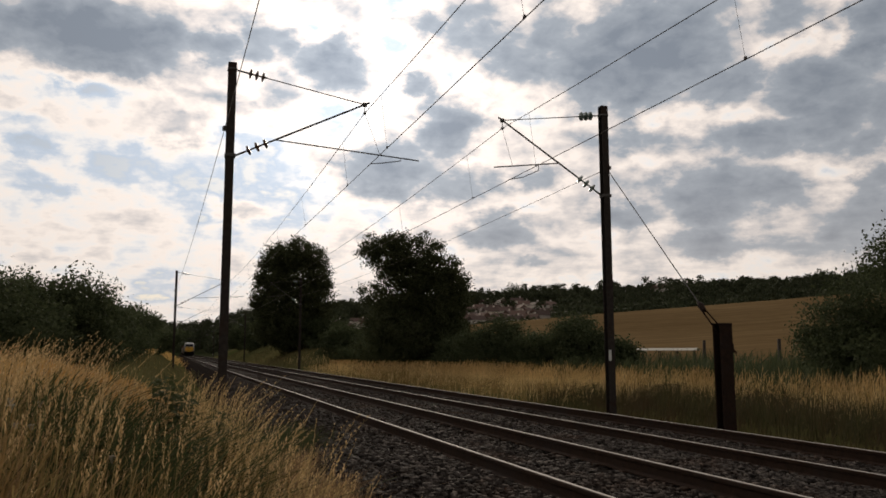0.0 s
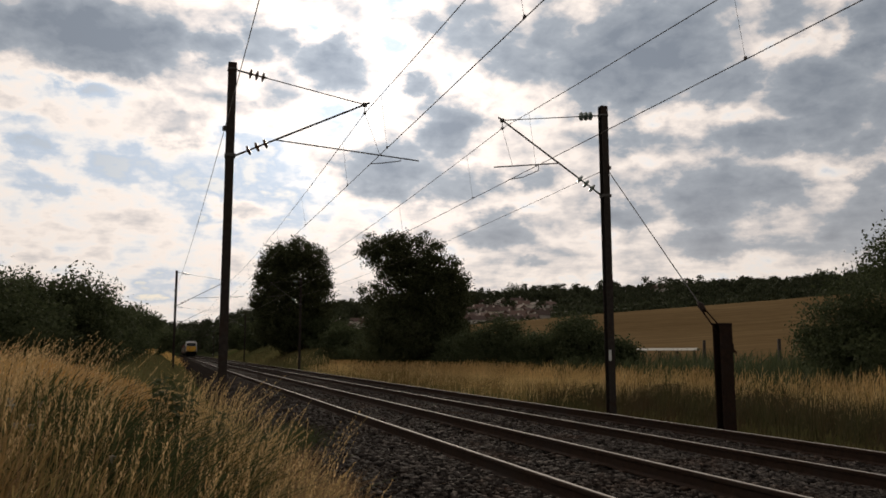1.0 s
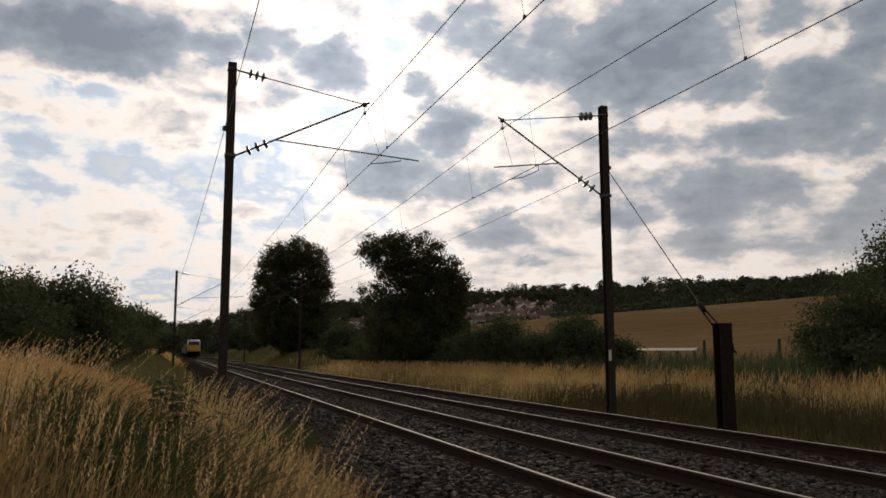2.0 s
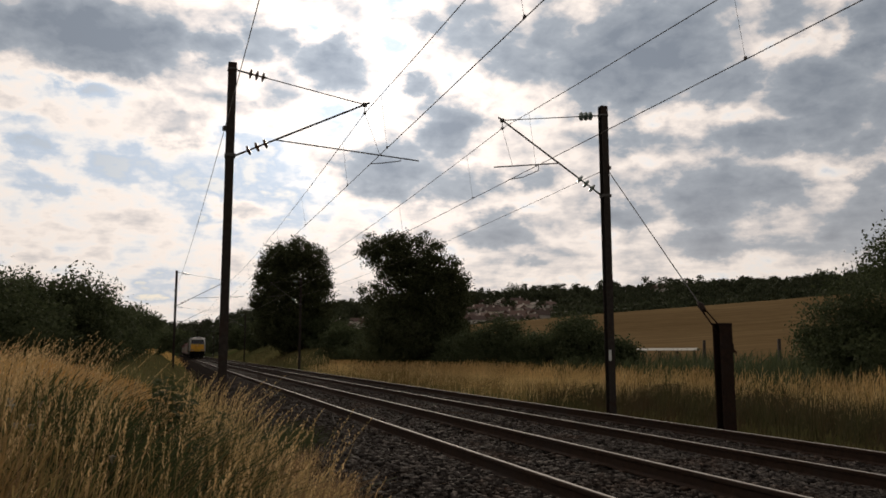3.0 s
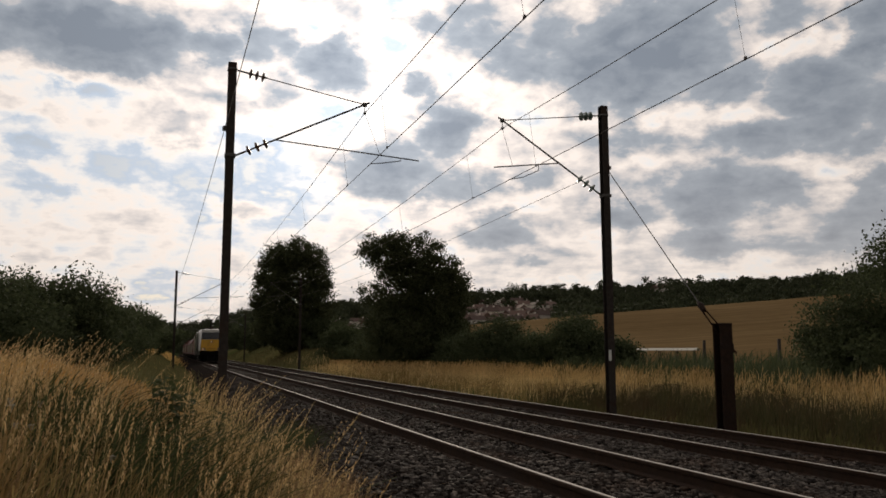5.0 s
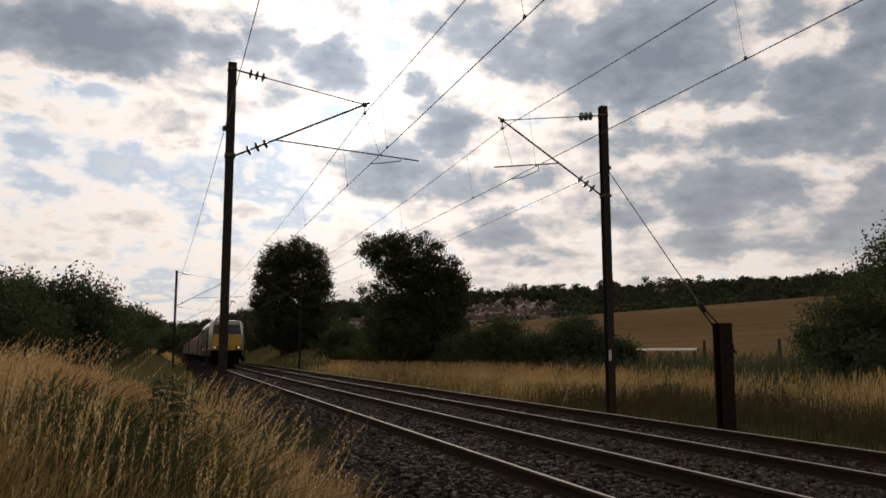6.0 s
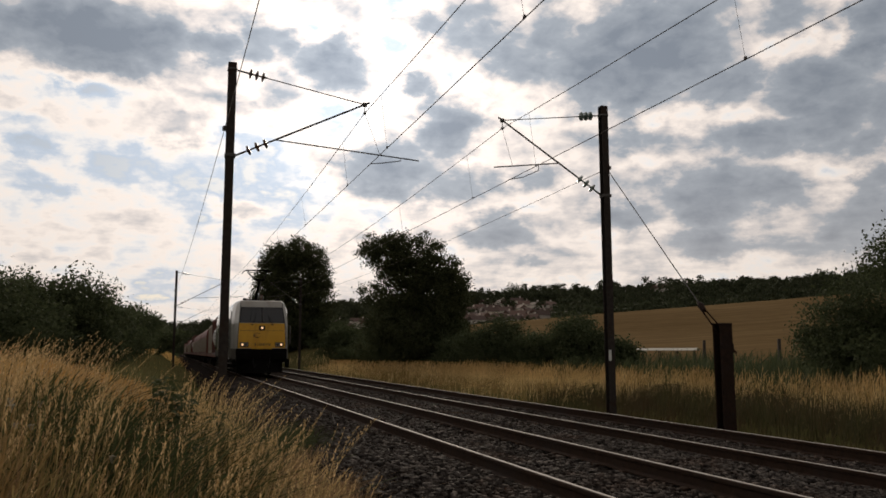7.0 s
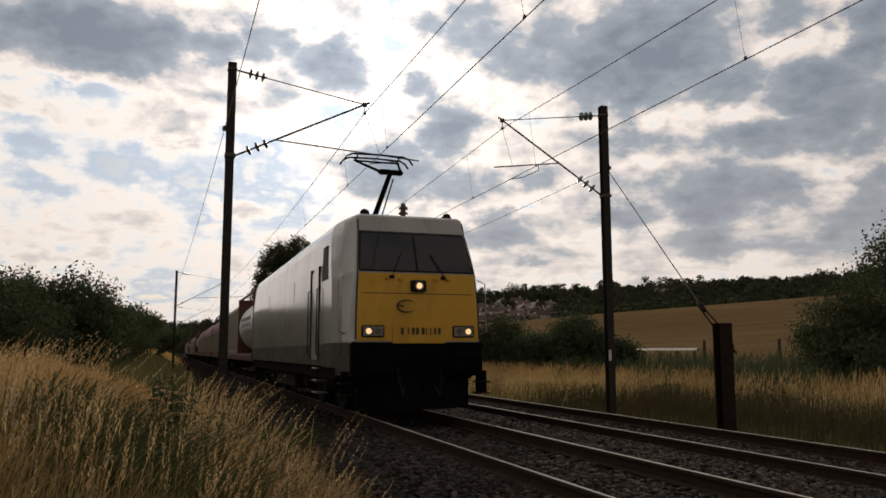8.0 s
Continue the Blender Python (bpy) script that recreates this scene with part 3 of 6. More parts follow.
def make_mast(y, x, side, top, wire_x, wire_z, carry_x, carry_z, foot, label, tone, lean=0.0, plate=False):
    """A steel H mast with one cantilever. side: +1 if the arm reaches towards +x."""
    root = thing("catenary_mast", pose(x, y, 0, 0, lean, 0), label, "catenary mast", "catenary masts along the line")
    part("post", Build().hbeam(0.19, 0.20, 0.018, foot, top), MAT_MAST, root, "weathered steel H-section post")
    part("cap", Build().box(-0.097, 0.097, -0.102, 0.102, top, top + 0.015, 0.004), MAT_MAST, root)
    part("footing", Build().box(-0.32, 0.32, -0.32, 0.32, foot - 0.3, foot + 0.06, 0.03), MAT_SLEEPER, root, "weathered concrete footing")
    s = side
    cx, wx = carry_x - x, wire_x - x
    tip = (cx, 0, carry_z + 0.22)
    up_at, low_at = top - (0.14 if side > 0 else 0.25), (5.46 if side < 0 else 5.80 if y < 30 else 5.15)
    # top tie with its insulator string
    d = Vector(tip) - Vector((s * 0.1, 0, up_at))
    p0 = Vector((s * 0.1, 0, up_at))
    part("clamp", Build().box(-0.108, 0.108, -0.115, 0.115, up_at - 0.03, up_at + 0.03, 0.008), MAT_FITTING, root)
    q = [p0 + d * k for k in (0.0, 0.07, 0.23, 1.0)]
    insulator(root, q[1], q[2], 3, 0.12, tone, "three-shed insulator")
    part("top_tie", Build().tube([q[0], q[1]], 0.02).tube([q[2], q[3]], 0.013), MAT_FITTING, root)
    # strut
    p1 = Vector((s * 0.1, 0, low_at))
    d = Vector(tip) - p1
    q = [p1 + d * k for k in (0.0, 0.06, 0.27, 1.04)]
    part("clamp", Build().box(-0.115, 0.13, -0.12, 0.12, low_at - 0.04, low_at + 0.04, 0.008), MAT_FITTING, root)
    insulator(root, q[1], q[2], 3, 0.12, tone, "three-shed insulator")
    part("strut", Build().tube([q[0], q[1]], 0.026).tube([q[2], q[3]], 0.024, 8), MAT_FITTING, root, "galvanised tube strut")
    part("wire_clamp", Build().box(tip[0] - 0.05, tip[0] + 0.05, -0.05, 0.05, tip[2] - 0.05, tip[2] + 0.04, 0.01)
         .tube([tip, (cx, 0, carry_z)], 0.012).box(cx - 0.03, cx + 0.03, -0.06, 0.06, carry_z - 0.03, carry_z + 0.03, 0.008), MAT_FITTING, root)
    # registration tube and steady arm
    k = 0.30 if s > 0 else 0.44
    root_at = p1 + d * k
    far_z = wire_z + (0.18 if s > 0 else 0.31)
    end = Vector((wx + s * 1.25, 0, far_z)) if s > 0 else Vector((wx - 0.42, 0, far_z))
    part("registration_tube", Build().tube([root_at, end], 0.017, 8), MAT_FITTING, root)
    hang_x = wx + 0.78 if s > 0 else wx + 0.86
    t = (hang_x - root_at.x) / (end.x - root_at.x)
    hang = root_at.lerp(end, t)
    part("steady_arm", Build().tube([hang, hang - Vector((0, 0, 0.07 if s > 0 else 0.16)), (wx + (0.3 if s > 0 else 0.4), 0, wire_z + (0.05 if s > 0 else 0.10)), (wx, 0, wire_z + 0.012)], 0.012), MAT_FITTING, root)
    part("stay_wire", Build().tube([(cx, 0, carry_z), root_at.lerp(end, 0.72)], 0.005, 4), MAT_WIRE, root)
    if plate:
        part("plate", Build().box(-0.10, -0.02, -0.125, -0.112, 1.02, 1.30, 0.003), MAT_PLATE, root, "small white enamel plate")
    return root


L_MASTS = [(18.6, 1.11, 8.02, -0.35), (70.3, 0.20, 8.10, -0.2), (122.0, 0.32, 8.0, -0.3), (176.0, 0.55, 8.0, -0.3), (230.0, 0.8, 8.0, -0.3)]
R_MASTS = [(18.6, 11.03, 7.96, -0.45), (70.3, 10.68, 7.72, -0.45), (136.7, 11.6, 7.7, -0.4), (190.0, 11.7, 7.7, -0.4), (250.0, 12.1, 7.7, -0.4)]
L_WIRE = dict(wx=0.0, wz=5.85, cx=-0.15, cz=7.13, sag=0.40)
R_WIRE = dict(wx=3.72, wz=5.71, cx=3.55, cz=7.08, sag=0.48)
for i, (y, x, top, foot) in enumerate(L_MASTS):
    make_mast(y, x, 1, top, line_x(y, L_WIRE["wx"]), L_WIRE["wz"], line_x(y, L_WIRE["cx"]), L_WIRE["cz"], foot,
              "dark weathered steel catenary mast in tall grass", MAT_BROWNDISC)
for i, (y, x, top, foot) in enumerate(R_MASTS):
    make_mast(y, x, -1, top, line_x(y, R_WIRE["wx"]), R_WIRE["wz"], line_x(y, R_WIRE["cx"]), R_WIRE["cz"], foot,
              "weathered steel catenary mast with white plate" if i == 0 else "weathered steel catenary mast on the verge", MAT_GLASSDISC, plate=i == 0)


def make_wires(w, masts, label):
    root = thing("overhead_line", Matrix.Identity(4), label, "overhead line", "overhead lines")
    ys = [masts[0][0] - 52.0] + [m[0] for m in masts] + [300.0]
    part("contact_wire", Build().tube([(line_x(y, w["wx"]), y, w["wz"]) for y in np.linspace(ys[0], 300, 60)], 0.009, 5), MAT_WIRE, root, "straight copper contact wire")
    pts = []
    for a, b in zip(ys[:-1], ys[1:]):
        for k in range(12):
            t = k / 12
            y = a + (b - a) * t
            z = w["cz"] - w["sag"] * 4 * t * (1 - t)
            pts.append((line_x(y, w["cx"]), y, z))
        for k in range(7):
            t = (k + (0.78 if a < 0 else 0.36)) / 7
            y = a + (b - a) * t
            z = w["cz"] - w["sag"] * 4 * t * (1 - t)
            if y < 130:
                part("dropper", Build().tube([(line_x(y, w["cx"]), y, z), (line_x(y, w["wx"]), y, w["wz"])], 0.0035, 4)
                     .box(line_x(y, w["wx"]) - 0.012, line_x(y, w["wx"]) + 0.012, y - 0.03, y + 0.03, w["wz"] - 0.01, w["wz"] + 0.05, 0.004), MAT_WIRE, root)
    part("carrier_wire", Build().tube(pts, 0.009, 5), MAT_WIRE, root, "sagging stranded carrier wire")


make_wires(L_WIRE, L_MASTS, "contact and carrier wires with droppers over the near track")
make_wires(R_WIRE, R_MASTS, "contact and carrier wires with droppers over the far track")


def make_earth_wire(masts, side, z, sag, label):
    pts = []
    ends = [(masts[0][0] - 52.0, masts[0][1], 0, 0)] + masts
    for a, b in zip(ends[:-1], ends[1:]):
        for k in range(12):
            t = k / 12
            pts.append((a[1] + (b[1] - a[1]) * t + side * 0.13, a[0] + (b[0] - a[0]) * t, z - sag * 4 * t * (1 - t)))
    if side > 0:
        pts = [p for p in pts if p[1] > masts[0][0] - 0.01]
    root = thing("earth_wire", Matrix.Identity(4), label, "wire", "earth wires")
    part("strand", Build().tube(pts, 0.008, 5), MAT_WIRE, root)
    for m in masts:
        x = m[1] + side * 0.13
        part("clamp", Build().box(x - 0.05, x + 0.05, m[0] - 0.06, m[0] + 0.06, z - 0.05, z + 0.05, 0.01), MAT_FITTING, root)


make_earth_wire(L_MASTS, -1, 6.44, 0.5, "thin earth wire clamped to the backs of the masts")
make_earth_wire(R_MASTS, 1, 6.25, 0.35, "thin earth wire running between the verge masts")


def make_anchor():
    """A short H post in the grass that holds the mast's guy."""
    root = thing("anchor_post", pose(10.925, 13.87, 0, 0, 0, 4), "short thick rusted steel anchor post beside the track", "anchor post")
    part("column", Build().hbeam(0.31, 0.24, 0.03, -0.6, 1.82), MAT_RUST, root, "rusted steel H-section column")
    part("cap_plate", Build().box(-0.165, 0.165, -0.13, 0.13, 1.82, 1.845, 0.006), MAT_RUST, root)
    part("bracket", Build().box(0.15, 0.185, -0.125, -0.06, 1.22, 1.42, 0.01).tube([(0.18, -0.1, 1.3), (0.24, -0.12, 1.22)], 0.02), MAT_RUST, root)
    part("footing", Build().box(-0.4, 0.4, -0.4, 0.4, -0.7, -0.42, 0.03), MAT_SLEEPER, root)
    guy = thing("guy_wire", Matrix.Identity(4), "steel guy wire with turnbuckle from mast to anchor post", "guy wire")
    a, b = Vector((11.12, 18.55, 6.15)), Vector((10.52, 13.90, 2.10))
    part("strand", Build().tube([a, b], 0.012, 6), MAT_FITTING, guy)
    part("turnbuckle", Build().tube([b, b.lerp(a, 0.03), b.lerp(a, 0.05)], [0.05, 0.07, 0.03], 8), MAT_RUST, guy)
    for z, s in ((1.80, 0.05), (1.60, -0.05)):
        part("tie_rod", Build().tube([b + Vector((s, 0, 0)), (10.79, 13.80, z)], 0.016, 6), MAT_RUST, guy)


make_anchor()


# ---- trees and bushes ----
def leaves(centres, count, spread, size, flat=0.75):
    """Small bent leaves scattered round cluster centres: verts, quads."""
    c = np.repeat(np.asarray(centres), count, axis=0)
    k = len(c)
    p = c + rng.normal(0, 1, (k, 3)) * np.array([spread, spread, spread * flat])
    u = rng.normal(0, 1, (k, 3))
    u /= np.linalg.norm(u, axis=1)[:, None]
    w = np.cross(u, rng.normal(0, 1, (k, 3)))
    w /= np.linalg.norm(w, axis=1)[:, None] + 1e-9
    s = (size * rng.uniform(0.6, 1.4, k))[:, None]
    nrm = np.cross(u, w)
    v = np.stack([p - u * s, p + w * s * 0.55 + nrm * s * 0.15, p + u * s, p - w * s * 0.55 + nrm * s * 0.15], 1)
    q = np.arange(k * 4).reshape(-1, 4)
    return v.reshape(-1, 3), q


def crown_points(lobes, n, seed):
    """Cluster centres filling uneven lobes (x, y, z, rx, ry, rz), thinner inside."""
    g = np.random.default_rng(seed)
    vol = np.array([l[3] * l[4] * l[5] for l in lobes])
    pick = g.choice(len(lobes), n, p=vol / vol.sum())
    d = g.normal(0, 1, (n, 3))
    d /= np.linalg.norm(d, axis=1)[:, None]
    r = g.uniform(0.35, 1.0, n) ** 0.5 * g.uniform(0.85, 1.12, n)
    lob = np.array(lobes)[pick]
    pts = lob[:, :3] + d * lob[:, 3:] * r[:, None]
    # leafy shoots that stand out from the crown
    out = g.choice(n, n // 5, replace=False)
    away = d[out] * 0.8 + np.array([0, 0, 0.6]) + g.normal(0, 0.3, (len(out), 3))
    step = (lob[out, 3:].mean(1) * g.uniform(0.08, 0.20, len(out)))[:, None]
    shoots = [lob[out, :3] + d[out] * lob[out, 3:] * 1.02 + away * step * k for k in (0.3, 0.8, 1.3)]
    return np.concatenate([pts] + shoots)


def make_tree(name, x, y, lobes, n, per, size, seed, label, category, leaf=None, group="", trunk=0.2, lean=0.0, spread=0.35, limbs=14):
    """Tapered trunk, limbs that reach into the crown, and a crown of separate leaves."""
    g = np.random.default_rng(seed)
    z0 = float(ground_z(x, y))
    root = thing(name, pose(x, y, z0, 0, 0, 0), label, category, group)
    pts = crown_points(lobes, n, seed)
    top = max(l[2] + l[5] * 0.5 for l in lobes)
    tr = Build().tube([(0, 0, -0.3), (0.05, 0.02, top * 0.2), (lean * 0.5, 0.1, top * 0.5), (lean, 0, top * 0.92)], [trunk * 1.25, trunk, trunk * 0.65, trunk * 0.12], 9)
    part("trunk", tr, MAT_BARK, root)
    far = pts[g.choice(len(pts), limbs, replace=False)]
    for e in far:
        h = min(max(e[2] * g.uniform(0.3, 0.6), 0.3), top * 0.8)
        s = Vector((lean * h / top, 0, h))
        e = Vector(e)
        m = s.lerp(e, 0.5) + Vector((0, 0, 0.12 * (e - s).length))
        part("limb", Build().tube([s, m, e], [trunk * 0.42, trunk * 0.24, 0.012], 6), MAT_BARK, root)
    v, q = leaves(pts, per, spread, size)
    v = v[:, :3]
    part("crown", quads_mesh("crown", v, q, leaf or MAT_LEAF), None, root)
    return root


def lobed(w, d, h, z, n, seed, power=1.0):
    """An uneven set of lobes within w x d x h above z."""
    g = np.random.default_rng(seed)
    out = []
    for i in range(n):
        t = (i + 0.5) / n
        a = g.uniform(0, 6.28)
        width = math.sin(math.pi * (0.12 + 0.80 * t)) ** power
        r = g.uniform(0.2, 0.62) * width
        k = g.uniform(0.22, 0.36)
        out.append((math.cos(a) * r * w / 2, math.sin(a) * r * d / 2, z + h * t, w * k * (0.5 + 0.6 * width), d * k * (0.5 + 0.6 * width), h * 0.16))
    return out


# two tall trees beyond the far track
# crowns as lobes: (across, along, height, half sizes)
CROWN_DENSE = [(0.2, 0, 14.2, 3.2, 3.0, 2.1), (2.5, 0.6, 14.4, 2.1, 2.2, 1.8), (-1.6, -0.5, 13.4, 2.5, 2.5, 2.0), (-3.2, 0.4, 11.4, 2.2, 2.4, 2.2), (0.2, 0, 10.6, 4.6, 4.0, 3.2),
               (3.6, -0.4, 11.4, 1.7, 2.2, 2.8), (-3.9, 0.3, 8.2, 2.1, 2.4, 2.0), (0.0, 0, 6.6, 5.4, 4.2, 3.4), (4.5, 0.3, 8.9, 1.1, 1.5, 1.2), (0.5, 0, 2.8, 5.4, 4.2, 2.6)]
CROWN_BROAD = [(-1.9, 0.2, 8.35, 2.1, 2.0, 1.55), (0.2, -0.4, 8.5, 2.0, 2.0, 1.5), (2.0, 0.4, 7.7, 1.8, 1.9, 1.5), (3.4, 0, 6.7, 1.25, 1.5, 1.15), (-3.7, 0.2, 5.7, 1.15, 1.2, 0.75),
               (-3.5, -0.4, 8.7, 0.95, 1.1, 0.85), (-1.2, 0, 5.5, 2.2, 2.2, 1.9), (1.8, 0, 5.2, 2.5, 2.3, 2.0), (0.3, 0, 2.9, 3.8, 3.0, 2.1), (2.8, 0.3, 3.0, 1.9, 1.9, 1.6), (-0.6, 0, 1.4, 3.4, 3.0, 1.6),
               (4.1, -0.2, 5.6, 0.6, 0.8, 0.7), (0.3, 0, 7.0, 2.9, 2.5, 1.2), (2.7, 0.1, 6.0, 1.9, 1.9, 1.1)]
make_tree("tree", 16.4, 115.0, [(a, b, c * 0.95, d * 0.96, e, f) for a, b, c, d, e, f in CROWN_DENSE], 1900, 26, 0.15, 31, "dense dark green broadleaf tree in front of the woods", "tree", trunk=0.32, group="trees beside the line", spread=0.36)
make_tree("tree", 18.6, 62.0, [(a, b, c * 1.12, d * 1.03, e, f) for a, b, c, d, e, f in CROWN_BROAD], 2000, 26, 0.095, 5, "broad dark green tree with gaps in its crown", "tree", trunk=0.30, group="trees beside the line", spread=0.24, limbs=22)


def bearing(az, r):
    return r * math.sin(radians(az)), r * math.cos(radians(az))


# hedge on the far side: (bearing, distance, width, height)
HEDGE = [(12.6, 88, 9, 3.3), (14.6, 80, 8, 3.0), (16.0, 70, 7, 2.9), (19.0, 64, 7, 3.0), (21.0, 58, 6, 2.3), (23.4, 50, 4.8, 3.2),
         (25.6, 48, 4.6, 2.2), (27.8, 46, 3.6, 3.0), (29.5, 44, 3.2, 2.2), (31.0, 43, 2.6, 1.5), (10.0, 112, 9, 3.6), (7.6, 150, 9, 5.0), (5.8, 175, 11, 5.6), (4.6, 215, 12, 6.0)]
for i, (a, r, w, h) in enumerate(HEDGE):
    x, y = bearing(a, r)
    make_tree("bush", x, y, lobed(w, w * 0.8, h, 0.1, 9, 40 + i, 0.45), 330, 34, 0.05 + r * 0.0006, 60 + i, "dark green hedge bush behind the golden grass", "bush", MAT_LEAF_LIGHT,
              trunk=0.10, group="hedge bushes", spread=0.28, limbs=6)
# big willow bushes by the field on the near side of the fence
for i, (a, r, w, h) in enumerate([(46.6, 31.0, 3.6, 2.5), (49.6, 28.5, 5.0, 4.6), (54.0, 28.0, 6.0, 5.0)]):
    x, y = bearing(a, r)
    make_tree("willow_bush", x, y, lobed(w, w, h, 0.1, 12, 90 + i, 0.4), 520, 36, 0.058, 95 + i, "grey-green willow bush at the field's edge", "bush",
              MAT_LEAF_LIGHT, "willow bushes", 0.12, spread=0.26, limbs=9)
# tall hedge on the camera's side: (bearing, distance, width, height)
LEFTHEDGE = [(-11.5, 36, 7, 3.5), (-9.0, 40, 7, 3.5), (-7.2, 44, 7, 3.8), (-6.0, 50, 7, 3.9), (-4.8, 58, 8, 4.1), (-3.8, 68, 8, 4.1), (-3.0, 82, 8, 4.4),
             (-2.2, 98, 9, 4.6), (-1.6, 118, 9, 4.8), (-1.2, 145, 9, 5.2), (-14.5, 34, 8, 3.7), (-18, 33, 8, 3.8)]
for i, (a, r, w, h) in enumerate(LEFTHEDGE):
    x, y = bearing(a, r)
    h -= (0.75 if a > -8 else 0.1) + 0.9 * float(left_rise(x - line_x(y), y))
    make_tree("hedge_tree", x, y, lobed(w, w * 0.9, h, 0.1, 11, 140 + i, 0.4), 480, 36, 0.055 + r * 0.0006, 170 + i, "dark bushy hedge tree above the dry grass", "tree", MAT_LEAF_LIGHT,
              trunk=0.16, group="hedge trees on the camera's side", spread=0.32, limbs=8)


def make_woods(name, spots, label, size, per, leaf):
    """Many far trees as one: clumps of leaves over stems."""
    vs, qs, k = [], [], 0
    stem = Build()
    for x, y, h, w in spots:
        z = float(ground_z(x, y))
        c = []
        for _ in range(per):
            t = rng.uniform(0.05, 1)
            rr = w / 2 * math.sin(math.pi * (0.15 + 0.75 * t)) * rng.uniform(0.3, 1.0)
            a = rng.uniform(0, 6.28)
            c.append((x + math.cos(a) * rr, y + math.sin(a) * rr, z + h * t))
        v, q = leaves(c, 8, size * 1.0, size)
        vs.append(v), qs.append(q + k)
        k += len(v)
        stem.tube([(x, y, z - 0.5), (x, y, z + h * 0.7)], [0.3, 0.1], 4)
    ob = new(name, quads_mesh(name, np.concatenate(vs), np.concatenate(qs), leaf))
    tagged(ob, label, "woods", kind="stuff")
    part("stems", stem, MAT_BARK, ob)


def village(az, r):
    return (10.2 < az < 14.0 and 400 < r < 520) or (20.2 < az < 26.8 and 400 < r < 545)


spots = []
while len(spots) < 1150:
    az, r = rng.uniform(3, 62), 310 + 420 * rng.uniform(0, 1) ** 0.75
    if village(az, r) and rng.uniform() < 0.74:
        continue
    x, y = bearing(az, r)
    low = 0.45 if r < 420 and (19.5 < az < 27.5 or 10 < az < 14.5) else 1.0
    spots.append((x, y, (rng.uniform(5, 9) + 6 * rng.uniform() ** 4) * low, rng.uniform(8, 17) * (0.4 + 0.6 * low)))
make_woods("hill_woods", spots, "dark wooded hillside beyond the wheat field", 0.80, 44, MAT_WOODS)
spots = []
while len(spots) < 420:
    az, r = rng.uniform(-9, 8.5), rng.uniform(150, 760)
    x, y = bearing(az, r)
    if abs(x - line_x(y)) < (13 if y < 560 else 0) or (x > 0 and x - line_x(y) < 20 and y < 300):
        continue
    spots.append((x, y, rng.uniform(8, 13) * (0.62 if r < 260 else 1.25 if r > 520 else 1), rng.uniform(7, 11)))
for _ in range(70):
    x, y = bearing(rng.uniform(-2.0, 7.0), rng.uniform(570, 700))
    spots.append((x, y, rng.uniform(11, 14.5), rng.uniform(8, 12)))
make_woods("line_woods", spots, "dark woods closing the end of the line", 0.75, 34, MAT_WOODS)


# ---- village on the hill ----
def make_house(az, r, w, d, h, turn):
    x, y = bearing(az, r)
    root = thing("house", pose(x, y, float(ground_z(x, y)), 0, 0, -az + turn), "pale rendered house with a red-brown tiled roof", "house", "houses of the village")
    part("wall", Build().loft([[(-w / 2, -d / 2, z), (w / 2, -d / 2, z), (w / 2, d / 2, z), (-w / 2, d / 2, z)] for z in (-3, h)]), MAT_RENDER, root)
    rh = d * 0.44
    part("roof", Build().loft([[(sx, -d / 2 - 0.4, h), (sx, d / 2 + 0.4, h), (sx, 0.15, h + rh), (sx, -0.15, h + rh)] for sx in (-w / 2 - 0.4, w / 2 + 0.4)]), MAT_TILE, root)
    part("chimney", Build().box(w * 0.2, w * 0.2 + 0.8, 0.3, 1.1, h + rh * 0.5, h + rh + 1.0, 0.05), MAT_RENDER, root)
    for i in range(max(2, int(w / 3.2))):
        for z in (1.0, 3.6):
            if z + 1.4 < h:
                cx = -w / 2 + (i + 0.5) * w / max(2, int(w / 3.2))
                win = part("window", Build().box(cx - 0.55, cx + 0.55, -d / 2 - 0.06, -d / 2 + 0.02, z, z + 1.35, 0.02), MAT_PLATE, root)
                part("pane", Build().box(cx - 0.45, cx + 0.45, -d / 2 - 0.09, -d / 2 - 0.03, z + 0.1, z + 1.25), MAT_PANE, win)


hr = random.Random(4)
for az, r in [(10.6, 440), (11.3, 455), (12.0, 435), (12.8, 460), (13.4, 445), (20.4, 425), (21.0, 450), (21.7, 430), (22.3, 465), (22.9, 435), (23.6, 460),
              (24.3, 440), (24.9, 470), (25.6, 445), (26.2, 465), (20.8, 490), (21.5, 510), (22.4, 500), (23.1, 525), (23.9, 500), (24.7, 515), (25.5, 505),
              (20.2, 470), (21.9, 485), (22.7, 415), (23.3, 480), (24.0, 412), (24.5, 490), (25.2, 420), (26.0, 430), (26.5, 490), (21.3, 408), (22.0, 530), (24.2, 535), (31.4, 600), (32.2, 610), (34.0, 600), (34.7, 615), (3.2, 470), (4.4, 480), (5.0, 500)]:
    make_house(az, r, hr.uniform(6.5, 10), hr.uniform(5.0, 6.5), hr.uniform(3.0, 4.8), hr.choice((-62, -25, -10, 8, 22, 58)) + hr.uniform(-8, 8))


# ---- field edge ----
def make_fence_post(x, y, h):
    z = float(ground_z(x, y))
    root = thing("fence_post", pose(x, y, z, random.uniform(-3, 3), random.uniform(-3, 3), 0), "weathered wooden fence post at the field's edge", "fence post", "fence posts along the field")
    part("stake", Build().tube([(0, 0, -0.4), (0, 0, h * 0.6), (0.02, 0, h)], [0.10, 0.09, 0.08], 8), MAT_POST, root)


for az, r, h in [(32.3, 47, 1.5), (37.0, 47, 1.4), (41.75, 44, 1.4), (29.4, 47.5, 1.4)]:
    make_fence_post(*bearing(az, r), h)


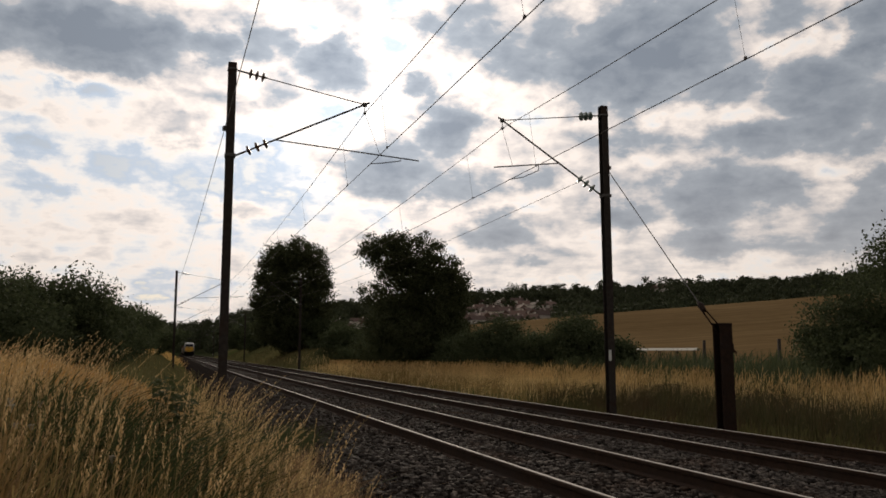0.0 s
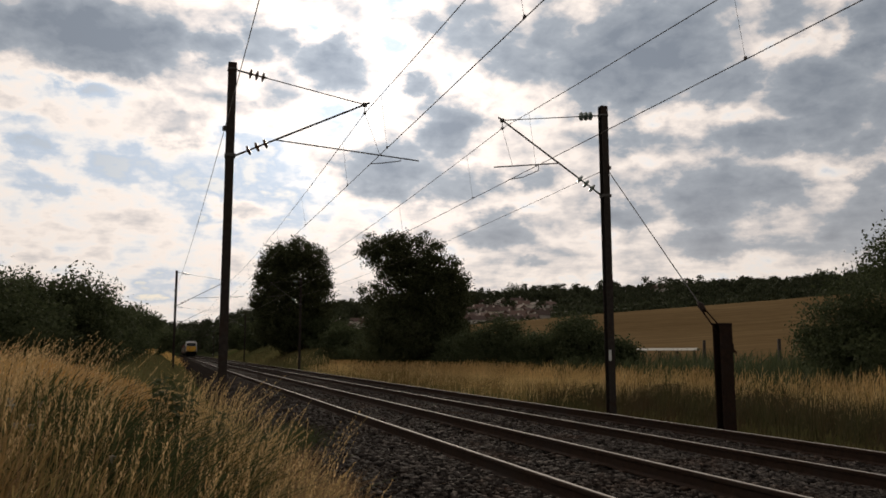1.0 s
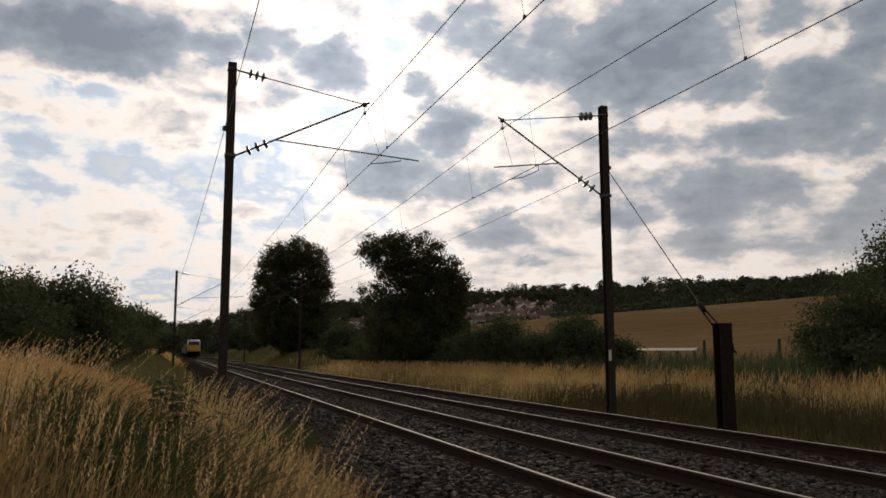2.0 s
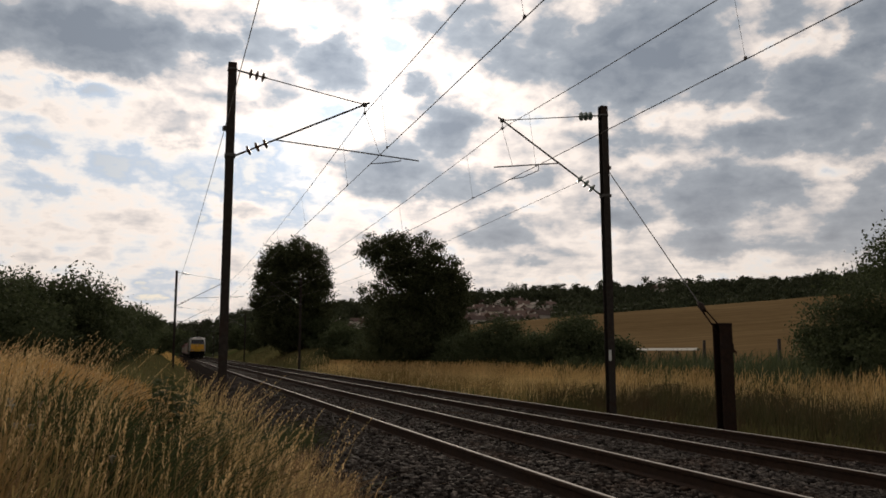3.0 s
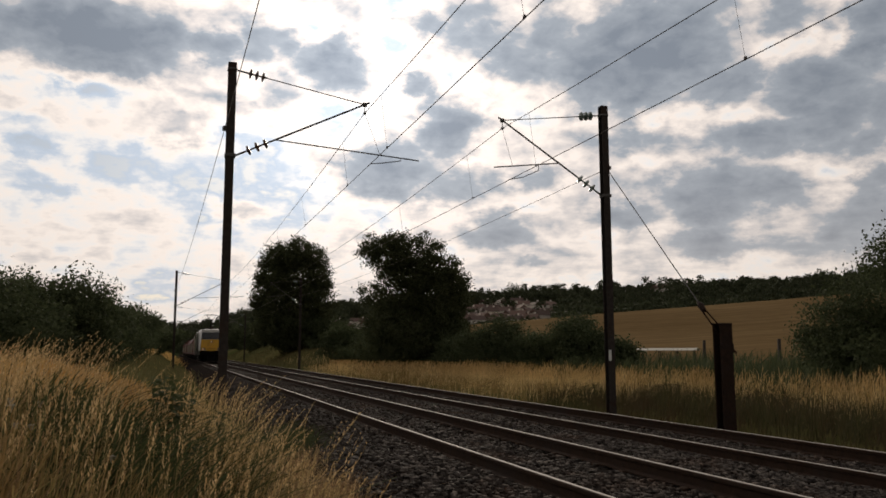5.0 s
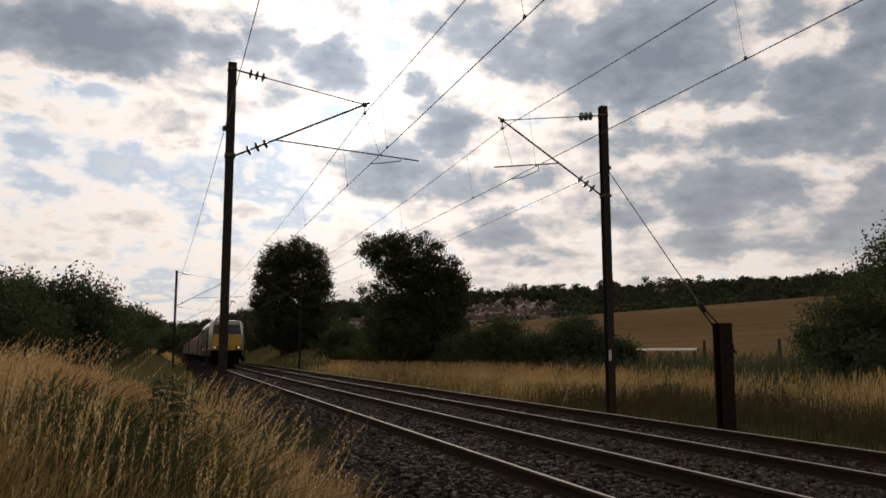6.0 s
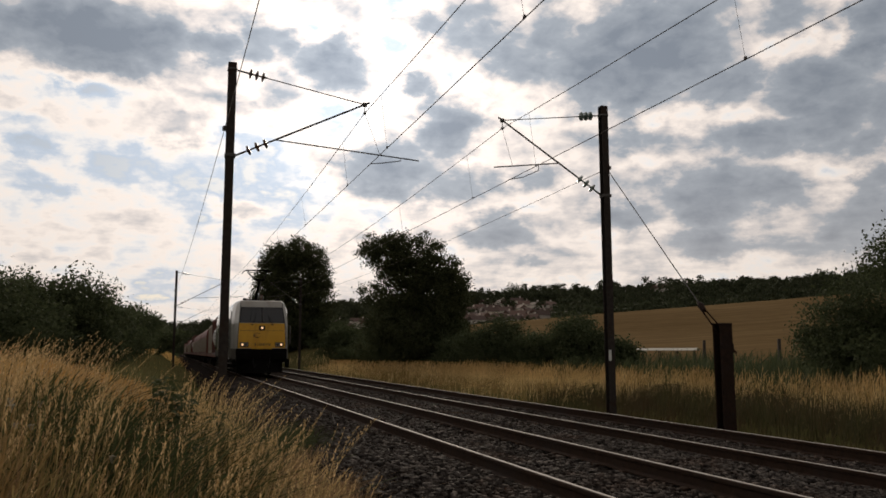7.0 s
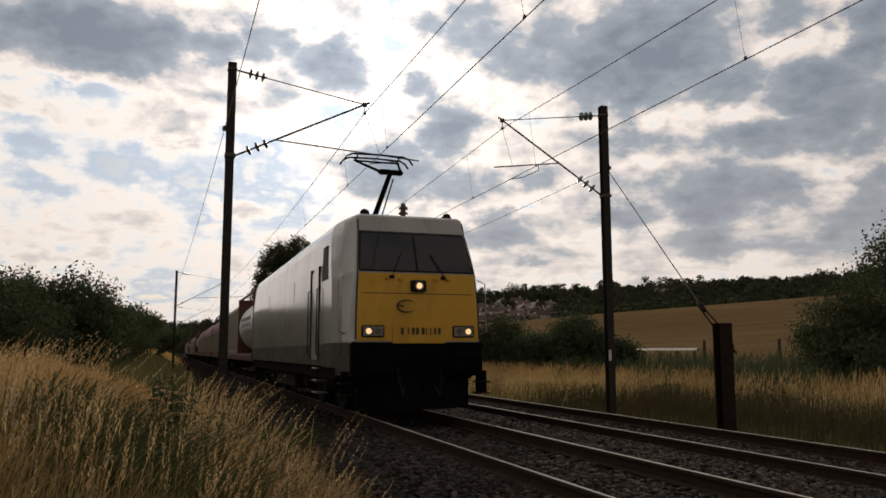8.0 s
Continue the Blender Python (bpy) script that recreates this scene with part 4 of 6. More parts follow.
def make_cover():
    """A long low pale sheet-metal cover, ridged, on trestles."""
    (ax, ay), (bx, by) = bearing(31.6, 46.5), bearing(36.6, 45.0)
    z = max(float(ground_z(ax, ay)), float(ground_z(bx, by)))
    length = math.hypot(bx - ax, by - ay)
    root = thing("metal_cover", pose((ax + bx) / 2, (ay + by) / 2, z, 0, 0, math.degrees(math.atan2(by - ay, bx - ax))), "long low pale metal cover on trestles at the field's edge", "cover")
    o = [(-0.40, 1.03), (-0.06, 1.16), (0.06, 1.16), (0.40, 1.03), (0.37, 1.03), (0.05, 1.14), (-0.05, 1.14), (-0.37, 1.03)]
    part("sheet", Build().loft([[(x, a, b) for a, b in o] for x in (-length / 2, length / 2)]), MAT_SHEET, root)
    for k in range(5):
        x = -length / 2 + 0.2 + k * (length - 0.4) / 4
        part("trestle", Build().tube([(x, -0.25, -0.5), (x, -0.12, 1.01)], 0.03).tube([(x, 0.25, -0.5), (x, 0.12, 1.01)], 0.03), MAT_POST, root)


make_cover()


# ---- grass ----
WIND = np.array([0.60, 0.25])


def stalks(x, y, z, h, wide, lean, head=True, bend=1.8):
    """Stalks with seed heads, bowed by the wind: verts, quads."""
    k = len(x)
    a = rng.uniform(0, 6.28, k)
    side = np.stack([np.cos(a), np.sin(a), np.zeros(k)], -1)
    wd = WIND[None] + rng.normal(0, 0.75, (k, 2))
    base = np.stack([x, y, z], -1)

    def at(s):
        p = base + np.concatenate([wd * (lean * h * s ** bend)[:, None], (h * (s - 0.22 * lean * s ** 2))[:, None]], 1)
        return p

    vs, qs = [], []
    levels = (0.0, 0.4, 0.72, 1.0)
    for i, s in enumerate(levels):
        p = at(s)
        w = side * (wide * (1 - 0.55 * s))[:, None]
        vs += [p - w, p + w]
    v1 = np.stack(vs, 1)
    q1 = np.concatenate([np.array([[2 * i, 2 * i + 1, 2 * i + 3, 2 * i + 2]]) for i in range(3)])
    n1 = v1.shape[1]
    verts = v1.reshape(-1, 3)
    quads = (q1[None] + (np.arange(k) * n1)[:, None, None]).reshape(-1, 4)
    if head:
        up = np.array([0, 0, 1.0])
        rings = []
        hl = rng.uniform(0.76, 0.85, k)
        for t, r in ((0.0, 0.35), (0.4, 1.0), (1.0, 0.15)):
            s = hl + (1.02 - hl) * t
            p = base + np.concatenate([wd * (lean * h * s ** bend)[:, None], (h * (s - 0.22 * lean * s ** 2))[:, None]], 1)
            o = np.cross(side, up)
            for sg in ((1, 0), (0, 1), (-1, 0), (0, -1)):
                rings.append(p + (side * sg[0] + o * sg[1]) * (wide * 2.2 * r)[:, None])
        v2 = np.stack(rings, 1)
        q2 = np.array([[r * 4 + i, r * 4 + (i + 1) % 4, r * 4 + 4 + (i + 1) % 4, r * 4 + 4 + i] for r in range(2) for i in range(4)])
        quads = np.concatenate([quads, (q2[None] + (np.arange(k) * 12)[:, None, None]).reshape(-1, 4) + len(verts)])
        verts = np.concatenate([verts, v2.reshape(-1, 3)])
    return verts, quads


def spikes(x, y, z, h, lean, bend=1.8, n=11, fat=1.0):
    """Near stalks: a hair-thin stem, and a loose head of small spikelets: verts, quads, material of each quad."""
    k = len(x)
    a = rng.uniform(0, 6.28, k)
    side = np.stack([np.cos(a), np.sin(a), np.zeros(k)], -1)
    wd = WIND[None] * 1.2 + rng.normal(0, 0.5, (k, 2))
    base = np.stack([x, y, z], -1)

    def at(s):
        return base + np.concatenate([wd * (lean * h * s ** bend)[:, None], (h * (s - 0.22 * lean * s ** 2))[:, None]], 1)

    rows = []
    for s in (0.0, 0.35, 0.7, 1.0):
        p, w = at(s), side * (0.0016 - 0.0008 * s) * fat
        rows += [p - w, p + w]
    v1 = np.stack(rows, 1)
    q1 = np.array([[2 * i, 2 * i + 1, 2 * i + 3, 2 * i + 2] for i in range(3)])
    verts, quads = [v1.reshape(-1, 3)], [(q1[None] + (np.arange(k) * 8)[:, None, None]).reshape(-1, 4)]
    count = k * 8
    hl = rng.uniform(0.70, 0.84, k)
    for i in range(n):
        s = hl + (1.0 - hl) * (i / (n - 1))
        p = at(s)
        b = rng.uniform(0, 6.28, k)
        d = np.stack([np.cos(b) * 0.55, np.sin(b) * 0.55, np.ones(k)], -1) + np.concatenate([wd * lean[:, None], np.zeros((k, 1))], 1)
        d *= (0.030 * rng.uniform(0.6, 1.3, k) * (1.15 - 0.6 * i / n))[:, None]
        e = np.stack([-np.sin(b), np.cos(b), np.zeros(k)], -1) * 0.0027 * fat
        v = np.stack([p, p + d * 0.5 + e, p + d, p + d * 0.5 - e], 1)
        verts.append(v.reshape(-1, 3))
        quads.append(np.arange(k * 4).reshape(-1, 4) + count)
        count += k * 4
    kinds = np.concatenate([np.zeros(len(quads[0]), np.int32), np.ones(k * n, np.int32)])
    return np.concatenate(verts), np.concatenate(quads), kinds


def spike_mesh(name, x, y, z, h, lean, fat=1.0):
    v, q, kinds = spikes(x, y, z, h, lean, fat=fat)
    me = quads_mesh(name, v, q, MAT_STEM)
    me.materials.append(MAT_SPIKE)
    me.polygons.foreach_set("material_index", kinds)
    return me


def clear_of_camera(x, y, r0=2.6):
    return np.hypot(x, y) > r0


def scatter(n, x0, x1, y0, y1, keep=None):
    x, y = rng.uniform(x0, x1, n), rng.uniform(y0, y1, n)
    ok = clear_of_camera(x, y)
    if keep is not None:
        ok &= keep(x, y)
    return x[ok], y[ok]


def clumpy(x, y, s=0.8, cut=0.45):
    f = 0.5 + 0.25 * np.sin(x * 2.1 / s + 1.7 * np.sin(y * 1.3 / s)) + 0.25 * np.sin(y * 1.9 / s + 2.3 * np.sin(x * 0.9 / s))
    return f + rng.uniform(-0.25, 0.25, len(x)) > cut


def swell(x, y, s=1.0, low=0.74, high=1.12):
    """Taller and shorter patches in a stand of grass."""
    f = 0.5 + 0.28 * np.sin(x * 2.7 / s + 1.9 * np.sin(y * 1.1 / s)) + 0.22 * np.sin(y * 3.1 / s + 2.1 * np.sin(x * 1.7 / s))
    return low + (high - low) * np.clip(f, 0, 1)


def edge_off(x, y):
    return x - TRACK_X - BEND * y * y / 2


def lay(name, x, y, h, wide, lean, material, label, head=True):
    v, q = stalks(x, y, ground_z(x, y), h, wide, lean, head)
    tagged(new(name, quads_mesh(name, v, q, material)), label, "grass", kind="stuff")


def left_meadow():
    tall = lambda x, y: x < 0.10 - 0.012 * (y - 6) + 0.12 * np.sin(y * 1.3)
    lim = lambda x, y: edge_off(x, y) < -3.0 + 0.2 * np.sin(y * 1.1) + 0.12 * np.sin(y * 3.7) + 0.75 * smooth_step((y - 20) / 25)
    view = lambda x, y: x > -0.30 * y - 0.5
    stand = lambda x, y: 0.92 - 0.20 * smooth_step((x / y + 0.15) / 0.05) + 0.30 * smooth_step((x + 0.45) / 0.45) * smooth_step((11 - y) / 3)
    # the tall stand: thin in front, dense farther off
    x, y = scatter(1500, -3.0, 0.4, 3.8, 6.6, lambda x, y: tall(x, y) & view(x, y) & clumpy(x, y, 0.3, 0.60))
    near = spike_mesh("golden_grass", x, y, ground_z(x, y), rng.uniform(0.50, 0.92, len(x)), 0.20 * rng.uniform(0.0, 1.0, len(x)) ** 1.6, 1.35)
    tagged(new("golden_grass", near), "tall dry golden grass bowed by the wind", "grass", kind="stuff")
    x, y = scatter(9000, -4.2, 0.4, 6.4, 12.5, lambda x, y: tall(x, y) & view(x, y) & clumpy(x, y, 0.45, 0.42))
    near = spike_mesh("golden_grass", x, y, ground_z(x, y), rng.uniform(0.6, 1.0, len(x)) * stand(x, y) * swell(x, y, 0.5, 0.84, 1.08), 0.26 * rng.uniform(0.1, 1.0, len(x)), 1.5)
    tagged(new("golden_grass", near), "dense tall golden grass on the bank", "grass", kind="stuff")
    x, y = scatter(14000, -5.0, 0.4, 7.4, 13.5, lambda x, y: tall(x, y) & view(x, y) & clumpy(x, y, 0.6, 0.36))
    lay("golden_grass", x, y, rng.uniform(0.5, 0.90, len(x)) * stand(x, y), rng.uniform(0.0016, 0.003, len(x)), rng.uniform(0.03, 0.28, len(x)), MAT_STALK, "dense tall golden grass on the bank")
    # beyond the stand the bank is low and green, with a dry patch
    x, y = scatter(1500, -16, 0.6, 16, 60, lambda x, y: tall(x, 8 + 0 * y) & view(x, y) & clumpy(x, y, 1.6, 0.6))
    lay("golden_grass", x, y, rng.uniform(0.2, 0.45, len(x)), rng.uniform(0.003, 0.006, len(x)), rng.uniform(0.1, 0.45, len(x)), MAT_STALK, "low dry grass farther along the bank")
    x, y = scatter(3500, -5.2, -1.7, 66, 100, lambda x, y: clumpy(x, y, 2.5, 0.45))
    lay("golden_grass", x, y, rng.uniform(0.3, 0.6, len(x)), rng.uniform(0.012, 0.02, len(x)), rng.uniform(0.1, 0.4, len(x)), MAT_STALK, "patch of dry gold grass on the bank", False)
    x, y = scatter(13000, -4, 0.5, 2.9, 9, lambda x, y: tall(x, y) & view(x, y))
    lay("green_undergrowth", x, y, rng.uniform(0.2, 0.62, len(x)), rng.uniform(0.003, 0.007, len(x)), rng.uniform(0.02, 0.5, len(x)), MAT_BLADE, "green blades under the dry grass", False)
    x, y = scatter(7000, -6, 0.5, 9, 19, lambda x, y: tall(x, y) & view(x, y))
    lay("green_undergrowth", x, y, rng.uniform(0.15, 0.42, len(x)), rng.uniform(0.005, 0.009, len(x)), rng.uniform(0.1, 0.8, len(x)), MAT_BLADE, "green blades under the dry grass", False)
    # some blades in the dark copy, to deepen the shade under the stand
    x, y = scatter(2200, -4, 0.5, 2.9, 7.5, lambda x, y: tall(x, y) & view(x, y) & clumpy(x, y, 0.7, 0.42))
    lay("shaded_undergrowth", x, y, rng.uniform(0.2, 0.66, len(x)), rng.uniform(0.004, 0.009, len(x)), rng.uniform(0.02, 0.5, len(x)), MAT_SHADED_VERGE, "dark shaded blades under the dry grass", False)
    x, y = scatter(5000, -4, 0.5, 3.4, 8.5, lambda x, y: tall(x, y) & view(x, y) & clumpy(x, y, 0.5, 0.48))
    lay("brown_straw", x, y, rng.uniform(0.3, 0.72, len(x)), rng.uniform(0.0015, 0.003, len(x)), rng.uniform(0.02, 0.5, len(x)), MAT_THATCH, "thin brown straw among the weeds", False)
    # single stalks that stand above the rest
    x, y = scatter(420, -4.0, 0.0, 5.5, 13, lambda x, y: tall(x, y) & view(x, y) & (x < -0.09 * y))
    near = spike_mesh("golden_grass", x, y, ground_z(x, y), rng.uniform(0.9, 1.15, len(x)), rng.uniform(0.25, 0.65, len(x)), 1.4)
    tagged(new("golden_grass", near), "single tall stalks above the dry grass", "grass", kind="stuff")
    # a rank clump before the mast's foot
    x, y = scatter(1800, 0.0, 0.60, 6.4, 10.0)
    lay("green_undergrowth", x, y, rng.uniform(0.35, 0.85, len(x)), rng.uniform(0.003, 0.006, len(x)), rng.uniform(0.05, 0.5, len(x)), MAT_BLADE, "tall green blades beside the mast", False)
    x, y = scatter(300, 0.05, 0.62, 6.4, 9.8)
    near = spike_mesh("rank_grass", x, y, ground_z(x, y), rng.uniform(0.7, 1.25, len(x)), rng.uniform(0.12, 0.5, len(x)), 1.9)
    tagged(new("rank_grass", near), "rank pale grass clump beside the mast", "grass", kind="stuff")
    x, y = scatter(1500, 0.05, 0.85, 7.2, 12)
    lay("rank_weeds", x, y, rng.uniform(0.3, 0.7, len(x)), rng.uniform(0.006, 0.012, len(x)), rng.uniform(0.1, 0.8, len(x)), MAT_WEED, "rank dark green weeds beside the mast", False)
    # the lower, thinner strip beside the ballast
    x, y = scatter(900, -0.2, 1.4, 4.8, 9.0, lambda x, y: lim(x, y) & ~tall(x, y) & clumpy(x, y, 0.35, 0.55))
    near = spike_mesh("sparse_grass", x, y, ground_z(x, y), rng.uniform(0.45, 0.95, len(x)), 0.30 * rng.uniform(0.05, 1.0, len(x)), 2.2)
    tagged(new("sparse_grass", near), "thin dry grass stalks beside the ballast", "grass", kind="stuff")
    x, y = scatter(7000, -0.2, 1.2, 3.0, 17, lambda x, y: lim(x, y) & ~tall(x, y) & (x < 0.42 + 0.12 * np.sin(2 * y)))
    lay("green_undergrowth", x, y, rng.uniform(0.12, 0.45, len(x)), rng.uniform(0.003, 0.006, len(x)), rng.uniform(0.1, 0.9, len(x)), MAT_BLADE, "low green blades beside the ballast", False)
    x, y = scatter(6500, 0.35, 1.75, 5.4, 13.0, lambda x, y: lim(x, y))
    lay("dry_thatch", x, y, rng.uniform(0.12, 0.48, len(x)), rng.uniform(0.002, 0.004, len(x)), rng.uniform(0.3, 1.2, len(x)), MAT_THATCH, "matted dry brown grass at the ballast's edge", False)
    x, y = scatter(16000, -22, 2.0, 15, 75, lambda x, y: lim(x, y) & (x > -0.32 * y - 1))
    lay("green_undergrowth", x, y, rng.uniform(0.2, 0.5, len(x)), rng.uniform(0.008, 0.014, len(x)), rng.uniform(0.1, 0.8, len(x)), MAT_BANK, "green blades on the bank", False)
    x, y = scatter(1800, -10, 3.0, 100, 240, lambda x, y: edge_off(x, y) < -2.6)
    lay("golden_grass", x, y, rng.uniform(0.4, 0.8, len(x)), rng.uniform(0.014, 0.025, len(x)), rng.uniform(0.1, 0.5, len(x)), MAT_STALK, "dry grass far along the bank", False)
    for cx, cy, n in ((-0.55, 6.2, 900), (0.02, 7.0, 700), (-0.25, 5.2, 600), (0.30, 8.6, 700), (-1.0, 7.2, 600), (0.45, 11.0, 700)):
        x, y = rng.normal(cx, 0.22, n), rng.normal(cy, 0.35, n)
        lay("weed_patch", x, y, rng.uniform(0.35, 0.82, n), rng.uniform(0.006, 0.012, n), rng.uniform(0.1, 0.9, n), MAT_WEED, "dark green weeds among the dry grass", False)
    # matted straw that has crept onto the shoulder of the ballast
    x, y = scatter(6500, 1.1, 2.0, 7.6, 12.2, lambda x, y: edge_off(x, y) < -2.62 + 0.10 * np.sin(y * 2.3) + 0.06 * np.sin(y * 7.1))
    v, q = stalks(x, y, np.interp(edge_off(x, y), [-3.3, -3.15, -2.45], [-0.60, -0.64, -0.32]), rng.uniform(0.10, 0.36, len(x)), rng.uniform(0.002, 0.004, len(x)), rng.uniform(0.3, 1.3, len(x)), False)
    tagged(new("dry_thatch", quads_mesh("dry_thatch", v, q, MAT_THATCH)), "matted dry brown straw on the ballast's shoulder", "grass", kind="stuff")
    # a low green cushion on the shoulder of the ballast
    x, y = rng.normal(1.80, 0.26, 2200), rng.normal(13.8, 0.8, 2200)
    v, q = stalks(x, y, np.interp(edge_off(x, y), [-3.15, -2.45], [-0.64, -0.33]), rng.uniform(0.12, 0.40, len(x)), rng.uniform(0.004, 0.007, len(x)), rng.uniform(0.1, 0.9, len(x)), False)
    tagged(new("green_cushion", quads_mesh("green_cushion", v, q, MAT_WEED)), "low dark green grass cushion on the ballast's edge", "grass", kind="stuff")


def right_verge():
    x, y = scatter(31000, 11.0, 20, 7, 44, lambda x, y: (edge_off(x, y) > 8.9 + 1.3 * smooth_step((24 - y) / 10) + 0.5 * np.sin(y * 0.8) + 0.3 * np.sin(y * 2.3)) & (edge_off(x, y) < 13.5) & clumpy(x, y, 1.3, 0.38))
    lay("golden_verge_grass", x, y, rng.uniform(0.5, 1.2, len(x)) * swell(x, y, 0.8), rng.uniform(0.0022, 0.0048, len(x)), rng.uniform(0.04, 0.45, len(x)), MAT_VERGEGOLD, "tall pale gold grass along the verge")
    x, y = scatter(3600, 10.8, 14, 22, 74, lambda x, y: (edge_off(x, y) > 6.9) & (edge_off(x, y) < 8.6) & clumpy(x, y, 0.5, 0.5))
    lay("golden_verge_grass", x, y, rng.uniform(0.25, 0.6, len(x)), 0.0001 * y + rng.uniform(0.001, 0.004, len(x)), rng.uniform(0.04, 0.4, len(x)), MAT_VERGEGOLD, "thin gold grass beside the far ballast")
    x, y = scatter(15000, 11.0, 24, 40, 100, lambda x, y: (edge_off(x, y) > 8.4) & (edge_off(x, y) < 15) & clumpy(x, y, 3.0, 0.4) & ((y < 72) | (rng.uniform(0, 1, len(x)) < 0.05)))
    lay("golden_verge_grass", x, y, rng.uniform(0.5, 1.1, len(x)), rng.uniform(0.010, 0.018, len(x)), rng.uniform(0.08, 0.35, len(x)), MAT_VERGEGOLD, "pale gold grass far along the verge")
    x, y = scatter(18000, 10.6, 20, 24, 60, lambda x, y: edge_off(x, y) > 6.3 + 0.2 * np.sin(y * 1.7))
    lay("verge_undergrowth", x, y, rng.uniform(0.2, 0.55, len(x)) * np.clip((edge_off(x, y) - 5.6) / 2.2, 0.25, 1), rng.uniform(0.005, 0.010, len(x)), rng.uniform(0.05, 0.7, len(x)), MAT_BLADE, "green blades under the verge grass", False)
    # near undergrowth in the dark copy, its shade painted in
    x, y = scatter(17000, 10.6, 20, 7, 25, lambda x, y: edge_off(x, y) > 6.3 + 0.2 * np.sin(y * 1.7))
    lay("verge_undergrowth", x, y, rng.uniform(0.25, 0.72, len(x)) * np.clip((edge_off(x, y) - 5.6) / 2.2, 0.25, 1), rng.uniform(0.005, 0.010, len(x)), rng.uniform(0.05, 0.7, len(x)), MAT_SHADED_VERGE, "green blades under the verge grass", False)
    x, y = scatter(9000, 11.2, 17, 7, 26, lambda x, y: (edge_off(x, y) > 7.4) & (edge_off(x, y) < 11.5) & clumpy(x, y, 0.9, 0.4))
    lay("verge_undergrowth", x, y, rng.uniform(0.3, 0.85, len(x)), rng.uniform(0.004, 0.008, len(x)), rng.uniform(0.05, 0.6, len(x)), MAT_SHADED_VERGE, "rank blades in a shade-dark green before the verge grass", False)
    x, y = scatter(12000, 10.6, 30, 60, 200, lambda x, y: edge_off(x, y) > 6.4)
    lay("verge_undergrowth", x, y, rng.uniform(0.2, 0.6, len(x)), rng.uniform(0.014, 0.025, len(x)), rng.uniform(0.1, 0.8, len(x)), MAT_BANK, "green blades far along the verge", False)
    # nettles between verge and field
    x, y = scatter(12000, 17, 34, 12, 48, lambda x, y: (edge_off(x, y) > 13) & (edge_off(x, y) < 21) & (np.hypot(x, y) < 44))
    lay("nettle_bed", x, y, rng.uniform(0.7, 1.45, len(x)), rng.uniform(0.018, 0.035, len(x)), rng.uniform(0.1, 0.5, len(x)), MAT_LEAF_LIGHT, "dark green nettle bed below the field", False)


left_meadow()
right_verge()


def make_weed(x, y, h, seed, flower=False):
    """A single weed: stem with pairs of leaves, or an umbel on top."""
    g = np.random.default_rng(seed)
    z = float(ground_z(x, y))
    root = thing("umbel_plant" if flower else "tall_weed", pose(x, y, z, g.uniform(-5, 5), g.uniform(2, 10), g.uniform(0, 360)),
                 "thin weed with a small white flower umbel" if flower else "dark green leafy weed among dry grass", "weed", "umbel weeds" if flower else "leafy weeds")
    part("stem", Build().tube([(0, 0, -0.05), (0.01, 0, h * 0.5), (0.03, 0.01, h)], [0.007, 0.005, 0.003], 5), MAT_WEED, root)
    if flower:
        head = Build()
        for i in range(16):
            a, r = i * 2.4, 0.0045 * math.sqrt(i) + 0.002
            c = (0.03 + r * math.cos(a), 0.01 + r * math.sin(a), h + 0.03 - r * 0.3)
            head.tube([(0.03, 0.01, h - 0.02), c], 0.0012, 3).disc(c, (0, 0, 1), 0.0045, 0.002, 6)
        part("umbel", head, MAT_UMBEL, root, "small flat white umbel")
    for i in range(3 if flower else int(h * 16)):
        zz = h * (0.25 + 0.74 * i / (3 if flower else int(h * 16)))
        for s in (0, math.pi):
            a = i * 1.57 + s + g.uniform(-0.3, 0.3)
            ln = (0.05 if flower else 0.21) * (1.15 - zz / h * 0.55)
            d = Vector((math.cos(a), math.sin(a), 0))
            n = Vector((-d.y, d.x, 0))
            b = Vector((0.01, 0, zz))
            k = ln * 0.33
            part("leaf", Build().add([b, b + d * ln * 0.45 + n * k + Vector((0, 0, 0.02)), b + d * ln + Vector((0, 0, -0.03)), b + d * ln * 0.45 - n * k + Vector((0, 0, 0.02)),
                                      b + d * ln * 0.5 + Vector((0, 0, 0.006))], [(0, 1, 4), (1, 2, 4), (2, 3, 4), (3, 0, 4)]), MAT_WEED, root)


for i, (x, y, h) in enumerate([(0.02, 6.6, 1.15), (0.10, 6.9, 1.05), (0.30, 7.4, 1.0), (0.14, 6.3, 0.8), (-0.6, 6.2, 0.72), (-0.45, 5.6, 0.66), (0.42, 8.2, 0.9), (-0.2, 5.3, 0.6), (0.25, 9.0, 1.0), (0.05, 8.4, 1.1), (0.06, 7.1, 1.2), (0.16, 7.3, 1.1), (0.0, 7.6, 1.0), (0.5, 9.4, 0.6)]):
    make_weed(x, y, h, 300 + i)
for i, (x, y, h) in enumerate([(-0.86, 5.2, 0.62), (-0.92, 5.6, 0.60), (-0.74, 5.0, 0.55), (-0.66, 5.4, 0.55), (-0.36, 4.9, 0.52), (-0.80, 5.9, 0.6)]):
    make_weed(x, y, h, 330 + i, True)

TUFTS = []


